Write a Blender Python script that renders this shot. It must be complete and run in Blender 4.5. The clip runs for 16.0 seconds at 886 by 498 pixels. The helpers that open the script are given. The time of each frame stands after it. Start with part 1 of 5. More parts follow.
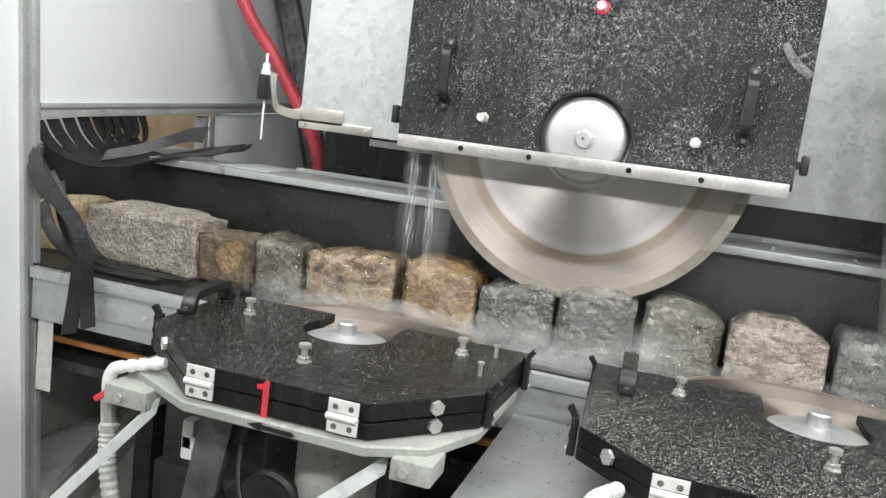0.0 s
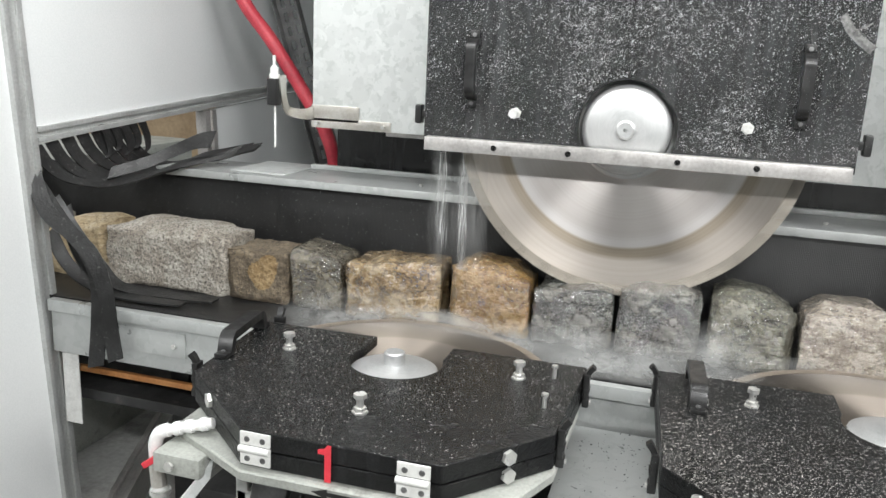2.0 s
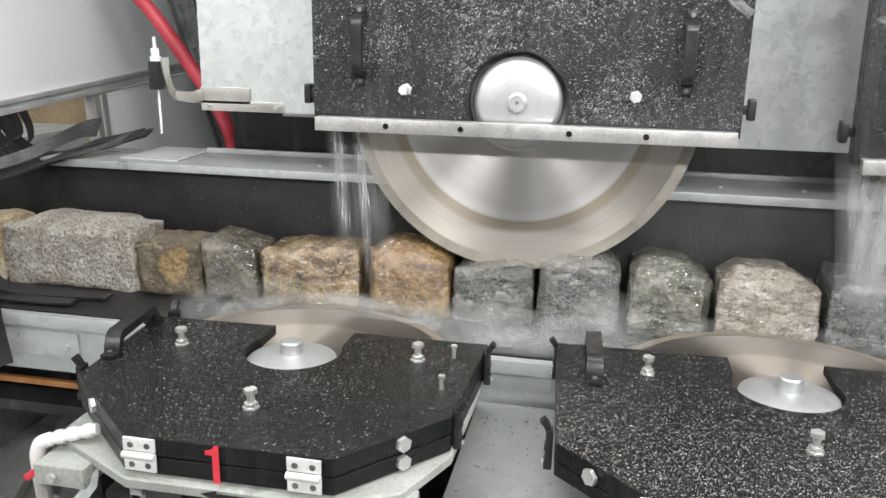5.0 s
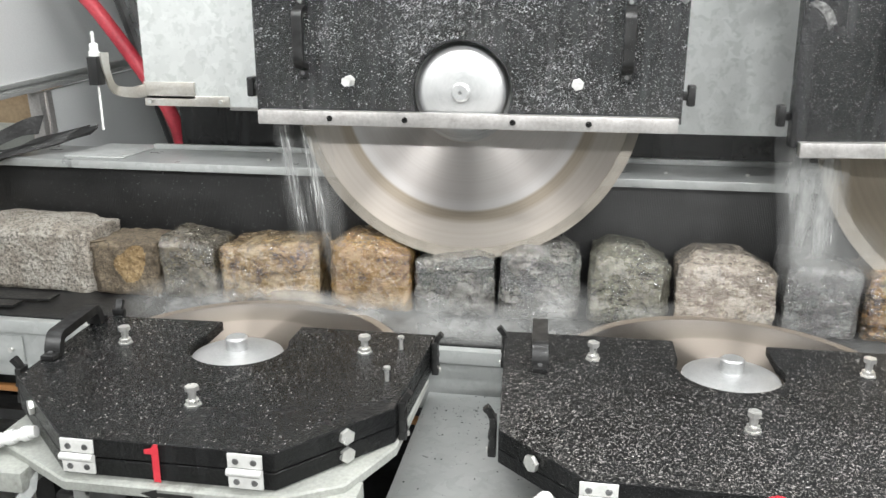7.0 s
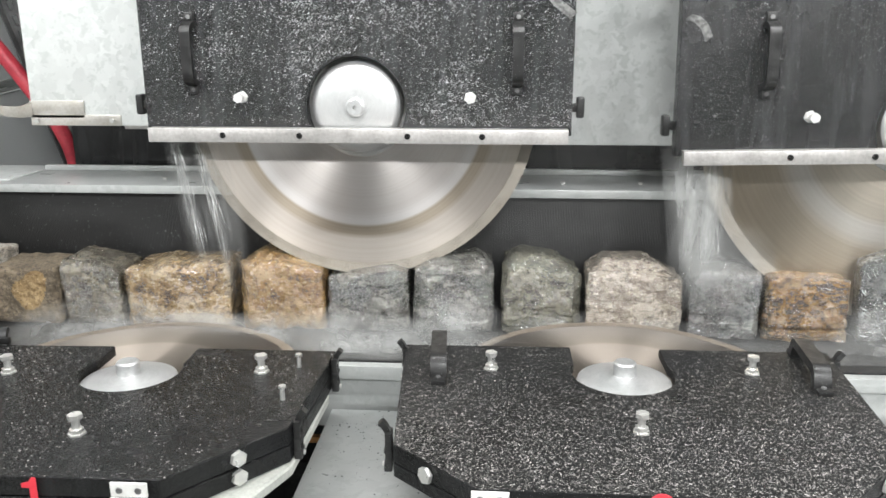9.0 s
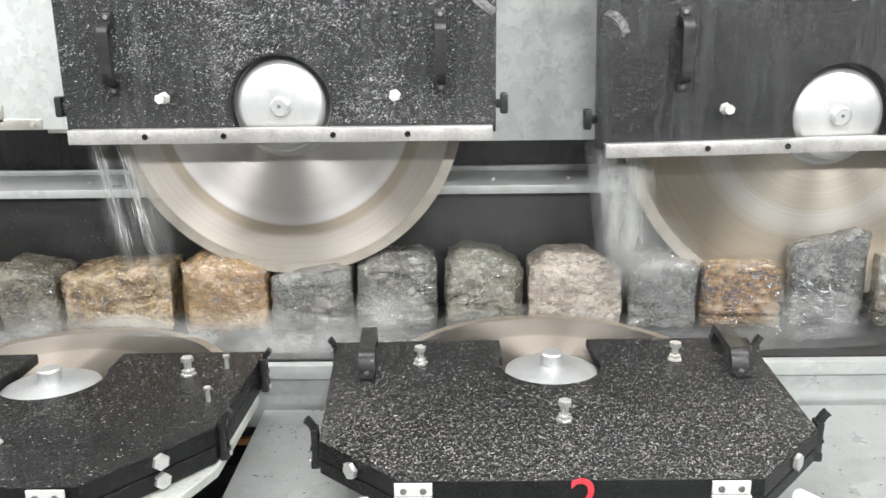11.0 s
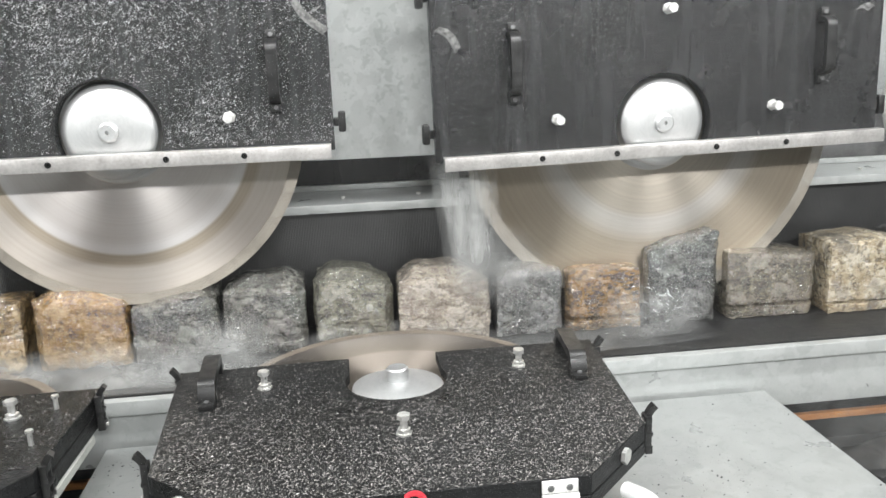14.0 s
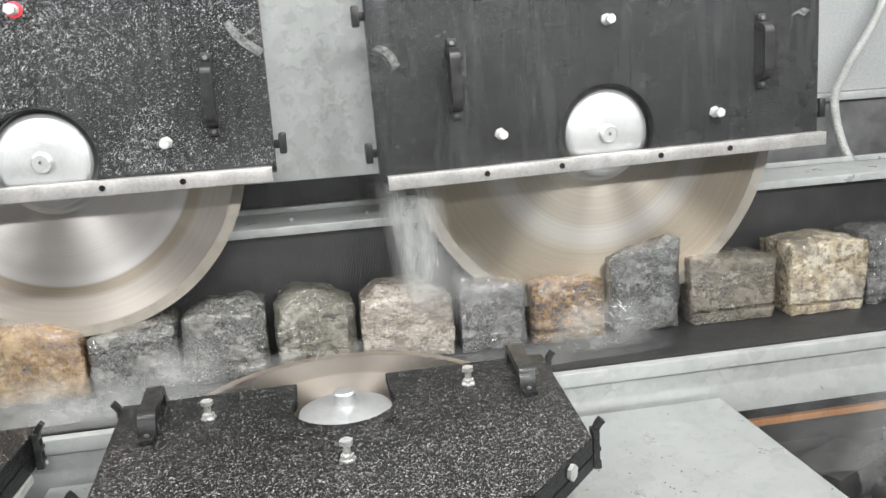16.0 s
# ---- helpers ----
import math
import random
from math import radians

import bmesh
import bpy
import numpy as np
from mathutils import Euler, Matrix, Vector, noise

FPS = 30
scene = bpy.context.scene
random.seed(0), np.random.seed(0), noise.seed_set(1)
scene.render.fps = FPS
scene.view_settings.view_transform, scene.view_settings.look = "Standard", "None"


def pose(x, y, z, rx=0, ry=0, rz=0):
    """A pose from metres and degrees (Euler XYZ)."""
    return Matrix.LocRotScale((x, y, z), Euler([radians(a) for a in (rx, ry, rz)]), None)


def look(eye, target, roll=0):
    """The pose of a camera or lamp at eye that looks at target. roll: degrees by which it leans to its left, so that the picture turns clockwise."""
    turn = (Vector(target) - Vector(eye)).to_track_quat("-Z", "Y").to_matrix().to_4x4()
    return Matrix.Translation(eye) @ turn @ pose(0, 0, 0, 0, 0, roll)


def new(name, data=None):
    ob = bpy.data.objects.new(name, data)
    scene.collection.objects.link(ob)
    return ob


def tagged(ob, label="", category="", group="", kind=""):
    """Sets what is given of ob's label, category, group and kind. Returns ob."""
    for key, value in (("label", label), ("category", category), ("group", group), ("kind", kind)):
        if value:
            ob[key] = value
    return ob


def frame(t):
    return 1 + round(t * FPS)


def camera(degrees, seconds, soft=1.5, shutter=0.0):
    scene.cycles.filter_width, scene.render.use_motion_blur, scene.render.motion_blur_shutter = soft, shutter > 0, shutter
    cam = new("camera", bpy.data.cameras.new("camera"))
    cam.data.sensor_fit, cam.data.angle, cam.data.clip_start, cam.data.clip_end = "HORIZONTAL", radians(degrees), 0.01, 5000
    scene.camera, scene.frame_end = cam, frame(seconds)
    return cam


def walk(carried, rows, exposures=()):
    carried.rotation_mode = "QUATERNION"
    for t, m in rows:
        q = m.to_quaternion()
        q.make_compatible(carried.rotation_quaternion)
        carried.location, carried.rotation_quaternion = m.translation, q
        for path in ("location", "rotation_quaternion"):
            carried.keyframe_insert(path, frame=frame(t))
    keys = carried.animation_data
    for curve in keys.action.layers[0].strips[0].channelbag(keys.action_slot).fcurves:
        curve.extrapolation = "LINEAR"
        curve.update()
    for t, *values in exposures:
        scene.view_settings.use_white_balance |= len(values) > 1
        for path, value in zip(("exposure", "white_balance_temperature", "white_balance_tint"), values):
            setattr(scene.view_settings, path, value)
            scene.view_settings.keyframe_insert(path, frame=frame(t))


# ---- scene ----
cam = camera(57.7, 16.0, shutter=0.5)
PATH = [
    (0, (0.275, -1.887, 1.241), (-0.303, 0.004, 0.942), 7.2),
    (0.5, (0.229, -1.872, 1.297), (-0.327, 0.012, 0.922), 5.1),
    (1, (0.193, -1.844, 1.353), (-0.395, 0.022, 0.939), 3.1),
    (1.5, (0.162, -1.813, 1.381), (-0.409, 0.052, 0.939), 2.6),
    (2, (0.129, -1.792, 1.393), (-0.416, 0.074, 0.923), 2.7),
    (2.5, (0.116, -1.776, 1.409), (-0.395, 0.092, 0.913), 3.0),
    (3, (0.123, -1.764, 1.417), (-0.381, 0.098, 0.891), 2.8),
    (3.5, (0.145, -1.759, 1.421), (-0.326, 0.108, 0.881), 2.5),
    (4, (0.172, -1.747, 1.418), (-0.263, 0.132, 0.886), 1.7),
    (6.5, (0.227, -1.732, 1.406), (-0.103, 0.161, 0.852), 0.7),
    (7, (0.248, -1.727, 1.407), (-0.062, 0.17, 0.852), 0.2),
    (7.5, (0.263, -1.725, 1.406), (-0.01, 0.174, 0.841), -0.1),
    (8, (0.278, -1.724, 1.408), (0.064, 0.19, 0.868), 0.1),
    (8.5, (0.293, -1.721, 1.406), (0.12, 0.202, 0.883), -0.1),
    (9, (0.308, -1.722, 1.405), (0.176, 0.205, 0.886), -0.1),
    (11.5, (0.376, -1.733, 1.391), (0.413, 0.199, 0.876), -0.6),
    (12, (0.396, -1.735, 1.386), (0.488, 0.202, 0.896), -0.6),
    (12.5, (0.42, -1.739, 1.388), (0.527, 0.199, 0.907), -1.3),
    (13, (0.441, -1.737, 1.387), (0.592, 0.197, 0.9), -1.8),
    (13.5, (0.456, -1.738, 1.389), (0.664, 0.191, 0.9), -2.0),
    (14, (0.47, -1.739, 1.387), (0.709, 0.19, 0.914), -2.0),
    (14.5, (0.486, -1.74, 1.389), (0.744, 0.188, 0.924), -2.4),
    (15, (0.502, -1.738, 1.387), (0.78, 0.189, 0.927), -2.8),
    (15.5, (0.515, -1.73, 1.387), (0.81, 0.196, 0.936), -3.0),
    (16, (0.537, -1.729, 1.386), (0.834, 0.199, 0.947), -3.8),
]
walk(cam, [(t, look(eye, aim, lean)) for t, eye, aim, lean in PATH], [(0, -0.1), (1.5, 0.02), (3.5, 0.0), (7.0, 0.1), (9.0, 0.22), (12.0, 0.23), (16.0, 0.14)])


# ---- world ----
BELT_SPEED = 0.0136   # metres a second, to the right
BELT_Z = 0.733

world = bpy.data.worlds.new("hall")
world.use_nodes = True
world.node_tree.nodes["Background"].inputs[0].default_value = (0.9, 0.95, 1.0, 1)
world.node_tree.nodes["Background"].inputs[1].default_value = 0.05
scene.world = world
scene.view_settings.exposure = 0.0


def area(name, at, aim, sx, sy, watts, colour=(0.971, 0.98, 0.974)):
    lamp = bpy.data.lights.new(name, "AREA")
    lamp.shape, lamp.size, lamp.size_y, lamp.energy, lamp.color = "RECTANGLE", sx, sy, watts, colour
    ob = new(name, lamp)
    ob.matrix_world = look(at, aim)
    return ob


# fluorescent luminaires under the hall's roof and the long strip inside the machine's hood
for lamp_x, lamp_watts in ((-1.9, 54), (0.75, 60), (2.4, 56), (4.0, 36)):
    area("hall_light", (lamp_x, -3.2, 2.8), (lamp_x * 0.6 + 0.2, -0.1, 1.1), 0.9, 0.14, lamp_watts)
# unseen fill lamp, added to brighten the space beyond the inlet
area("inlet_fill", (-3.6, -0.6, 3.2), (-2.2, 0.6, 0.8), 1.2, 0.2, 60)
area("hood_light", (-0.3, -0.62, 2.35), (-0.3, -0.25, 0.8), 1.5, 0.05, 25)
area("hood_light", (1.5, -0.62, 2.35), (1.5, -0.25, 0.8), 1.5, 0.05, 27)


# ---- materials ----
def nodes_of(m):
    m.use_nodes = True
    t = m.node_tree
    return t, t.nodes["Principled BSDF"]


def link(t, a, b):
    t.links.new(a, b)


def ramp(t, fac, stops):
    n = t.nodes.new("ShaderNodeValToRGB")
    while len(n.color_ramp.elements) < len(stops):
        n.color_ramp.elements.new(0.5)
    for e, (p, c) in zip(n.color_ramp.elements, stops):
        e.position, e.color = p, (*c, 1) if len(c) == 3 else c
    link(t, fac, n.inputs[0])
    return n.outputs[0]


def grey(v):
    return (v, v, v)


def tex(t, kind, scale, coords, **kw):
    n = t.nodes.new(kind)
    n.inputs["Scale"].default_value = scale
    for k, v in kw.items():
        n.inputs[k].default_value = v
    link(t, coords, n.inputs["Vector"])
    return n


def stretch(t, coords, s):
    n = t.nodes.new("ShaderNodeMapping")
    n.inputs["Scale"].default_value = s
    link(t, coords, n.inputs[0])
    return n.outputs[0]


def mixc(t, fac, a, b, mode="MIX"):
    n = t.nodes.new("ShaderNodeMix")
    n.data_type, n.blend_type = "RGBA", mode
    for s, v in ((n.inputs[0], fac), (n.inputs[6], a), (n.inputs[7], b)):
        if isinstance(v, (int, float)):
            s.default_value = v
        elif isinstance(v, tuple):
            s.default_value = (*v, 1)
        else:
            link(t, v, s)
    return n.outputs[2]


def maths(t, op, a, b=0.5):
    n = t.nodes.new("ShaderNodeMath")
    n.operation = op
    for s, v in ((n.inputs[0], a), (n.inputs[1], b)):
        if isinstance(v, (int, float)):
            s.default_value = v
        else:
            link(t, v, s)
    return n.outputs[0]


def bump(t, p, height, strength, distance, extra=None):
    n = t.nodes.new("ShaderNodeBump")
    n.inputs["Strength"].default_value, n.inputs["Distance"].default_value = strength, distance
    link(t, height, n.inputs["Height"])
    if extra is not None:
        link(t, extra, n.inputs["Normal"])
    link(t, n.outputs[0], p.inputs["Normal"])
    return n.outputs[0]


def surface(name, c1, c2, scale=6.0, rough=(0.35, 0.6), metal=0.0, fine=120.0, relief=0.15, depth=0.001, dirt=None, dirt_scale=14.0, dirt_from=0.58, spec=0.5):
    """Two colours blotched at one scale, fine grain at another, with optional dirt."""
    m = bpy.data.materials.new(name)
    t, p = nodes_of(m)
    co = t.nodes.new("ShaderNodeTexCoord").outputs["Object"]
    big = tex(t, "ShaderNodeTexNoise", scale, co, Detail=5.0).outputs[0]
    small = tex(t, "ShaderNodeTexNoise", fine, co, Detail=3.0).outputs[0]
    col = ramp(t, big, [(0.35, c1), (0.65, c2)])
    col = mixc(t, 0.25, col, ramp(t, small, [(0.3, grey(0.25)), (0.7, grey(0.75))]), "OVERLAY")
    if dirt:
        d = tex(t, "ShaderNodeTexNoise", dirt_scale, co, Detail=8.0, Roughness=0.7).outputs[0]
        col = mixc(t, ramp(t, d, [(dirt_from, grey(0)), (dirt_from + 0.12, grey(0.85))]), col, dirt)
    link(t, col, p.inputs["Base Color"])
    r = ramp(t, tex(t, "ShaderNodeTexNoise", scale * 2.3, co, Detail=6.0).outputs[0], [(0.3, grey(rough[0])), (0.7, grey(rough[1]))])
    link(t, r, p.inputs["Roughness"])
    p.inputs["Metallic"].default_value = metal
    p.inputs["Specular IOR Level"].default_value = spec
    bump(t, p, small, relief, depth)
    return m


def galvanised(name, bright=1.0, rough=(0.32, 0.55), flecks=0.55):
    """Zinc spangle: crystal patches of differing tone, with pale corrosion."""
    m = bpy.data.materials.new(name)
    t, p = nodes_of(m)
    co = t.nodes.new("ShaderNodeTexCoord").outputs["Object"]
    warp = tex(t, "ShaderNodeTexNoise", 30.0, co, Detail=3.0)
    vec = mixc(t, 0.06, co, warp.outputs[1])
    cell = tex(t, "ShaderNodeTexVoronoi", 42.0, vec).outputs["Color"]
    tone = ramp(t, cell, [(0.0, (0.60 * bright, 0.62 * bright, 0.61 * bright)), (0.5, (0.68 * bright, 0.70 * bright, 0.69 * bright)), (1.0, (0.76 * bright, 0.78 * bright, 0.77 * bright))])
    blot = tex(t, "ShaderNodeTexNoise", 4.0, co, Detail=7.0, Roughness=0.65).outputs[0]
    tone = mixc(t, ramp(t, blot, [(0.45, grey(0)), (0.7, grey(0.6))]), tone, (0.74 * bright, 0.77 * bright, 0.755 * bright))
    dark = tex(t, "ShaderNodeTexNoise", 44.0, vec, Detail=2.5, Roughness=0.5).outputs[0]
    tone = mixc(t, ramp(t, dark, [(0.575, grey(0)), (0.615, grey(flecks))]), tone, (0.44 * bright, 0.475 * bright, 0.455 * bright))
    link(t, tone, p.inputs["Base Color"])
    link(t, ramp(t, cell, [(0.0, grey(rough[0])), (1.0, grey(rough[1]))]), p.inputs["Roughness"])
    p.inputs["Metallic"].default_value = 0.35
    bump(t, p, dark, 0.1, 0.001)
    return m


def wet_board(name, base, grit, grit_from, relief, rough, streaky=0.3, spec=0.5):
    """Wet, pitted black coated board, with pale specks for stone grit and wet glints."""
    m = bpy.data.materials.new(name)
    t, p = nodes_of(m)
    co = t.nodes.new("ShaderNodeTexCoord").outputs["Object"]
    patch = tex(t, "ShaderNodeTexNoise", 4.0, co, Detail=6.0, Roughness=0.6).outputs[0]
    col = ramp(t, patch, [(0.3, grey(base * 0.7)), (0.7, (base * 1.5, base * 1.55, base * 1.65))])
    streak = tex(t, "ShaderNodeTexNoise", 12.0, stretch(t, co, (3.0, 3.0, 0.3)), Detail=6.0).outputs[0]
    col = mixc(t, ramp(t, streak, [(0.52, grey(0)), (0.75, grey(streaky))]), col, (0.085, 0.088, 0.092))
    v = tex(t, "ShaderNodeTexVoronoi", 340.0, co, Randomness=1.0)
    n2 = tex(t, "ShaderNodeTexNoise", 16.0, co, Detail=6.0, Roughness=0.7).outputs[0]
    each = maths(t, "MULTIPLY", v.outputs["Color"], 0.35)
    size = maths(t, "SUBTRACT", maths(t, "ADD", maths(t, "ADD", maths(t, "MULTIPLY", n2, 0.5), each), maths(t, "MULTIPLY", patch, 0.3)), v.outputs["Distance"])
    speck = ramp(t, size, [(grit_from, grey(0)), (grit_from + 0.05, grey(1))])
    bead = ramp(t, size, [(grit_from - 0.08, grey(0)), (grit_from + 0.02, grey(0.75)), (grit_from + 0.2, grey(1))])
    # speck colour holds stone grit and also glints painted into the base tone
    col = mixc(t, maths(t, "MULTIPLY", speck, 0.13), col, grit)
    link(t, col, p.inputs["Base Color"])
    grain = tex(t, "ShaderNodeTexNoise", 230.0, co, Detail=3.0, Roughness=0.7).outputs[0]
    lump = tex(t, "ShaderNodeTexNoise", 55.0, co, Detail=5.0, Roughness=0.7).outputs[0]
    link(t, ramp(t, patch, [(0.3, grey(rough[0])), (0.7, grey(rough[1]))]), p.inputs["Roughness"])
    p.inputs["Specular IOR Level"].default_value = spec
    hgt = maths(t, "ADD", maths(t, "ADD", maths(t, "MULTIPLY", grain, 0.45), lump), maths(t, "MULTIPLY", bead, 0.5))
    bump(t, p, hgt, 1.0, relief)
    return m


def stone_mat(name, stops, speckle, speck_scale, wet, vein=None, patch=None, relief=0.010):
    """Split rock: broad tone, crystal speckle, veins or rust patches; wet ones shine."""
    m = bpy.data.materials.new(name)
    t, p = nodes_of(m)
    co = t.nodes.new("ShaderNodeTexCoord").outputs["Object"]
    broad = tex(t, "ShaderNodeTexNoise", 14.0, co, Detail=10.0, Roughness=0.68).outputs[0]
    gain = (1.0, 0.98, 0.96) if wet else (1.0, 1.0, 1.0)
    stops = [(0.5 + (at - 0.56) * 0.55, tuple(g * c for g, c in zip(gain, tone))) for at, tone in stops]
    speckle = [tuple(g * c for g, c in zip(gain, tone)) for tone in speckle]
    col = ramp(t, broad, stops)
    fine = tex(t, "ShaderNodeTexNoise", speck_scale * 1.2, co, Detail=5.0, Roughness=0.7).outputs[0]
    col = mixc(t, ramp(t, fine, [(0.50, grey(0)), (0.58, grey(0.75))]), col, speckle[0])
    fine2 = tex(t, "ShaderNodeTexNoise", speck_scale * 1.7, stretch(t, co, (1.0, 0.8, 1.3)), Detail=4.0, Roughness=0.7).outputs[0]
    col = mixc(t, ramp(t, fine2, [(0.56, grey(0)), (0.66, grey(0.7))]), col, speckle[1])
    if vein:
        v = tex(t, "ShaderNodeTexNoise", 40.0, stretch(t, co, (0.6, 1.0, 2.6)), Detail=6.0, Distortion=1.2).outputs[0]
        col = mixc(t, ramp(t, v, [(0.52, grey(0)), (0.66, grey(0.8))]), col, vein)
    if patch:
        q = tex(t, "ShaderNodeTexNoise", 11.0, co, Detail=6.0).outputs[0]
        col = mixc(t, ramp(t, q, [(0.52, grey(0)), (0.62, grey(0.85))]), col, patch)
    link(t, col, p.inputs["Base Color"])
    if wet:
        link(t, ramp(t, broad, [(0.35, grey(0.16)), (0.65, grey(0.34))]), p.inputs["Roughness"])
        p.inputs["Specular IOR Level"].default_value = 1.0
        p.inputs["Coat Weight"].default_value, p.inputs["Coat Roughness"].default_value = 1.0, 0.055
        p.inputs["Coat IOR"].default_value = 1.8
    else:
        p.inputs["Roughness"].default_value = 0.85
    chips = tex(t, "ShaderNodeTexNoise", 58.0, co, Detail=10.0, Roughness=0.66).outputs[0]
    skin = bump(t, p, chips, 1.0, relief)
    ripple = tex(t, "ShaderNodeTexNoise", 150.0, stretch(t, co, (0.6, 1.0, 1.3)), Detail=2.0, Roughness=0.5).outputs[0]
    film = t.nodes.new("ShaderNodeBump")
    film.inputs["Strength"].default_value, film.inputs["Distance"].default_value = 1.0, 0.010
    link(t, ripple, film.inputs["Height"])
    link(t, film.outputs[0], p.inputs["Coat Normal"])
    return m


def blade_mat(name, stops, radius, rough):
    """Turned steel, brushed round the axle, with rings of dried stone slurry."""
    m = bpy.data.materials.new(name)
    t, p = nodes_of(m)
    co = t.nodes.new("ShaderNodeTexCoord").outputs["Object"]
    flat = stretch(t, co, (1.0, 1.0, 0.0))
    ln = t.nodes.new("ShaderNodeVectorMath")
    ln.operation = "LENGTH"
    link(t, flat, ln.inputs[0])
    r = maths(t, "DIVIDE", ln.outputs["Value"], radius)
    comb = t.nodes.new("ShaderNodeCombineXYZ")
    link(t, r, comb.inputs[0])
    rings = tex(t, "ShaderNodeTexNoise", 55.0, comb.outputs[0], Detail=4.0).outputs[0]
    col = ramp(t, r, stops)
    col = mixc(t, 0.22, col, ramp(t, rings, [(0.3, grey(0.3)), (0.7, grey(0.7))]), "OVERLAY")
    link(t, col, p.inputs["Base Color"])
    link(t, ramp(t, rings, [(0.3, grey(rough)), (0.7, grey(rough + 0.08))]), p.inputs["Roughness"])
    p.inputs["Metallic"].default_value = 0.9
    p.inputs["Anisotropic"].default_value = 0.97
    p.inputs["Anisotropic Rotation"].default_value = 0.25
    tan = t.nodes.new("ShaderNodeTangent")
    tan.direction_type, tan.axis = "RADIAL", "Z"
    link(t, tan.outputs[0], p.inputs["Tangent"])
    bump(t, p, rings, 0.05, 0.0005)
    return m


def ribbed(name, base, pitch):
    """Black rubber belting with a fine woven rib, damp."""
    m = bpy.data.materials.new(name)
    t, p = nodes_of(m)
    co = t.nodes.new("ShaderNodeTexCoord").outputs["Object"]
    w = t.nodes.new("ShaderNodeTexWave")
    w.inputs["Scale"].default_value, w.inputs["Distortion"].default_value = pitch, 0.6
    link(t, co, w.inputs["Vector"])
    n = tex(t, "ShaderNodeTexNoise", 5.0, co, Detail=8.0, Roughness=0.65).outputs[0]
    col = ramp(t, n, [(0.3, grey(base * 0.6)), (0.7, grey(base * 1.7))])
    sp = tex(t, "ShaderNodeTexNoise", 190.0, co, Detail=2.0).outputs[0]
    col = mixc(t, ramp(t, sp, [(0.68, grey(0)), (0.76, grey(0.6))]), col, grey(0.25))
    link(t, col, p.inputs["Base Color"])
    link(t, ramp(t, n, [(0.35, grey(0.3)), (0.65, grey(0.6))]), p.inputs["Roughness"])
    bump(t, p, w.outputs[1], 0.35, 0.0015)
    return m


def spray_mat(name, density, scale, streaks):
    """Water broken to mist: scattered white with gaps, thinning to nothing at its edges."""
    m = bpy.data.materials.new(name)
    m.use_nodes = True
    t = m.node_tree
    for n in list(t.nodes):
        if n.type == "BSDF_PRINCIPLED":
            t.nodes.remove(n)
    out = t.nodes["Material Output"]
    co = t.nodes.new("ShaderNodeTexCoord")
    n1 = tex(t, "ShaderNodeTexNoise", scale, stretch(t, co.outputs["Object"], streaks), Detail=6.0, Roughness=0.6).outputs[0]
    g = t.nodes.new("ShaderNodeTexGradient")
    g.gradient_type = "SPHERICAL"
    mp = t.nodes.new("ShaderNodeMapping")
    mp.inputs["Location"].default_value, mp.inputs["Scale"].default_value = (-1, -1, -1), (2, 2, 2)
    link(t, co.outputs["Generated"], mp.inputs[0])
    flat = stretch(t, mp.outputs[0], (1.0, 0.0, 1.0))
    link(t, flat, g.inputs[0])
    soft = ramp(t, g.outputs[1], [(0.0, grey(0)), (0.75, grey(1))])
    a = maths(t, "MULTIPLY", maths(t, "MULTIPLY", soft, ramp(t, n1, [(0.32, grey(0.05)), (0.72, grey(1))])), density)
    clear = t.nodes.new("ShaderNodeBsdfTransparent")
    white = t.nodes.new("ShaderNodeBsdfDiffuse")
    white.inputs[0].default_value = (0.86, 0.87, 0.86, 1)
    thin = t.nodes.new("ShaderNodeBsdfTranslucent")
    thin.inputs[0].default_value = (0.86, 0.87, 0.86, 1)
    both = t.nodes.new("ShaderNodeMixShader")
    link(t, white.outputs[0], both.inputs[1])
    link(t, thin.outputs[0], both.inputs[2])
    mix = t.nodes.new("ShaderNodeMixShader")
    link(t, a, mix.inputs[0])
    link(t, clear.outputs[0], mix.inputs[1])
    link(t, both.outputs[0], mix.inputs[2])
    link(t, mix.outputs[0], out.inputs[0])
    return m


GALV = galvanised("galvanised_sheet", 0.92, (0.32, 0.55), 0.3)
# darker copy of the sheet zinc: the right sheet's shade put into its colour
GALV_SHADE = galvanised("galvanised_shaded", 0.80, (0.32, 0.55), 0.36)
DECK = galvanised("galvanised_deck", 0.57, (0.25, 0.5), 0.2)
GALV_DULL = galvanised("galvanised_wet", 0.66, (0.25, 0.5), 0.12)
BOARD = wet_board("black_board_wet", 0.010, (0.30, 0.30, 0.29), 0.37, 0.007, (0.10, 0.24), 0.25, 0.45)
BOARD_B = wet_board("black_board_streaked", 0.008, (0.24, 0.24, 0.25), 0.66, 0.003, (0.14, 0.34), 0.2, 0.38)
GUARD = wet_board("black_guard_board", 0.006, (0.3, 0.3, 0.29), 0.72, 0.004, (0.14, 0.3), 0.1, 0.30)
GUARD_B = wet_board("black_guard_board_gritty", 0.008, (0.3, 0.3, 0.28), 0.62, 0.0025, (0.24, 0.44), 0.1, 0.16)
ALU = surface("aluminium_bar", (0.46, 0.445, 0.43), (0.56, 0.54, 0.525), 9, (0.3, 0.5), 0.7, 160, 0.1)
ALU_DARK = surface("aluminium_profile", (0.50, 0.51, 0.50), (0.62, 0.63, 0.62), 9, (0.35, 0.5), 0.5, 160, 0.08)
STEEL = surface("turned_steel", (0.56, 0.57, 0.57), (0.63, 0.63, 0.63), 14, (0.42, 0.5), 0.85, 200, 0.06)
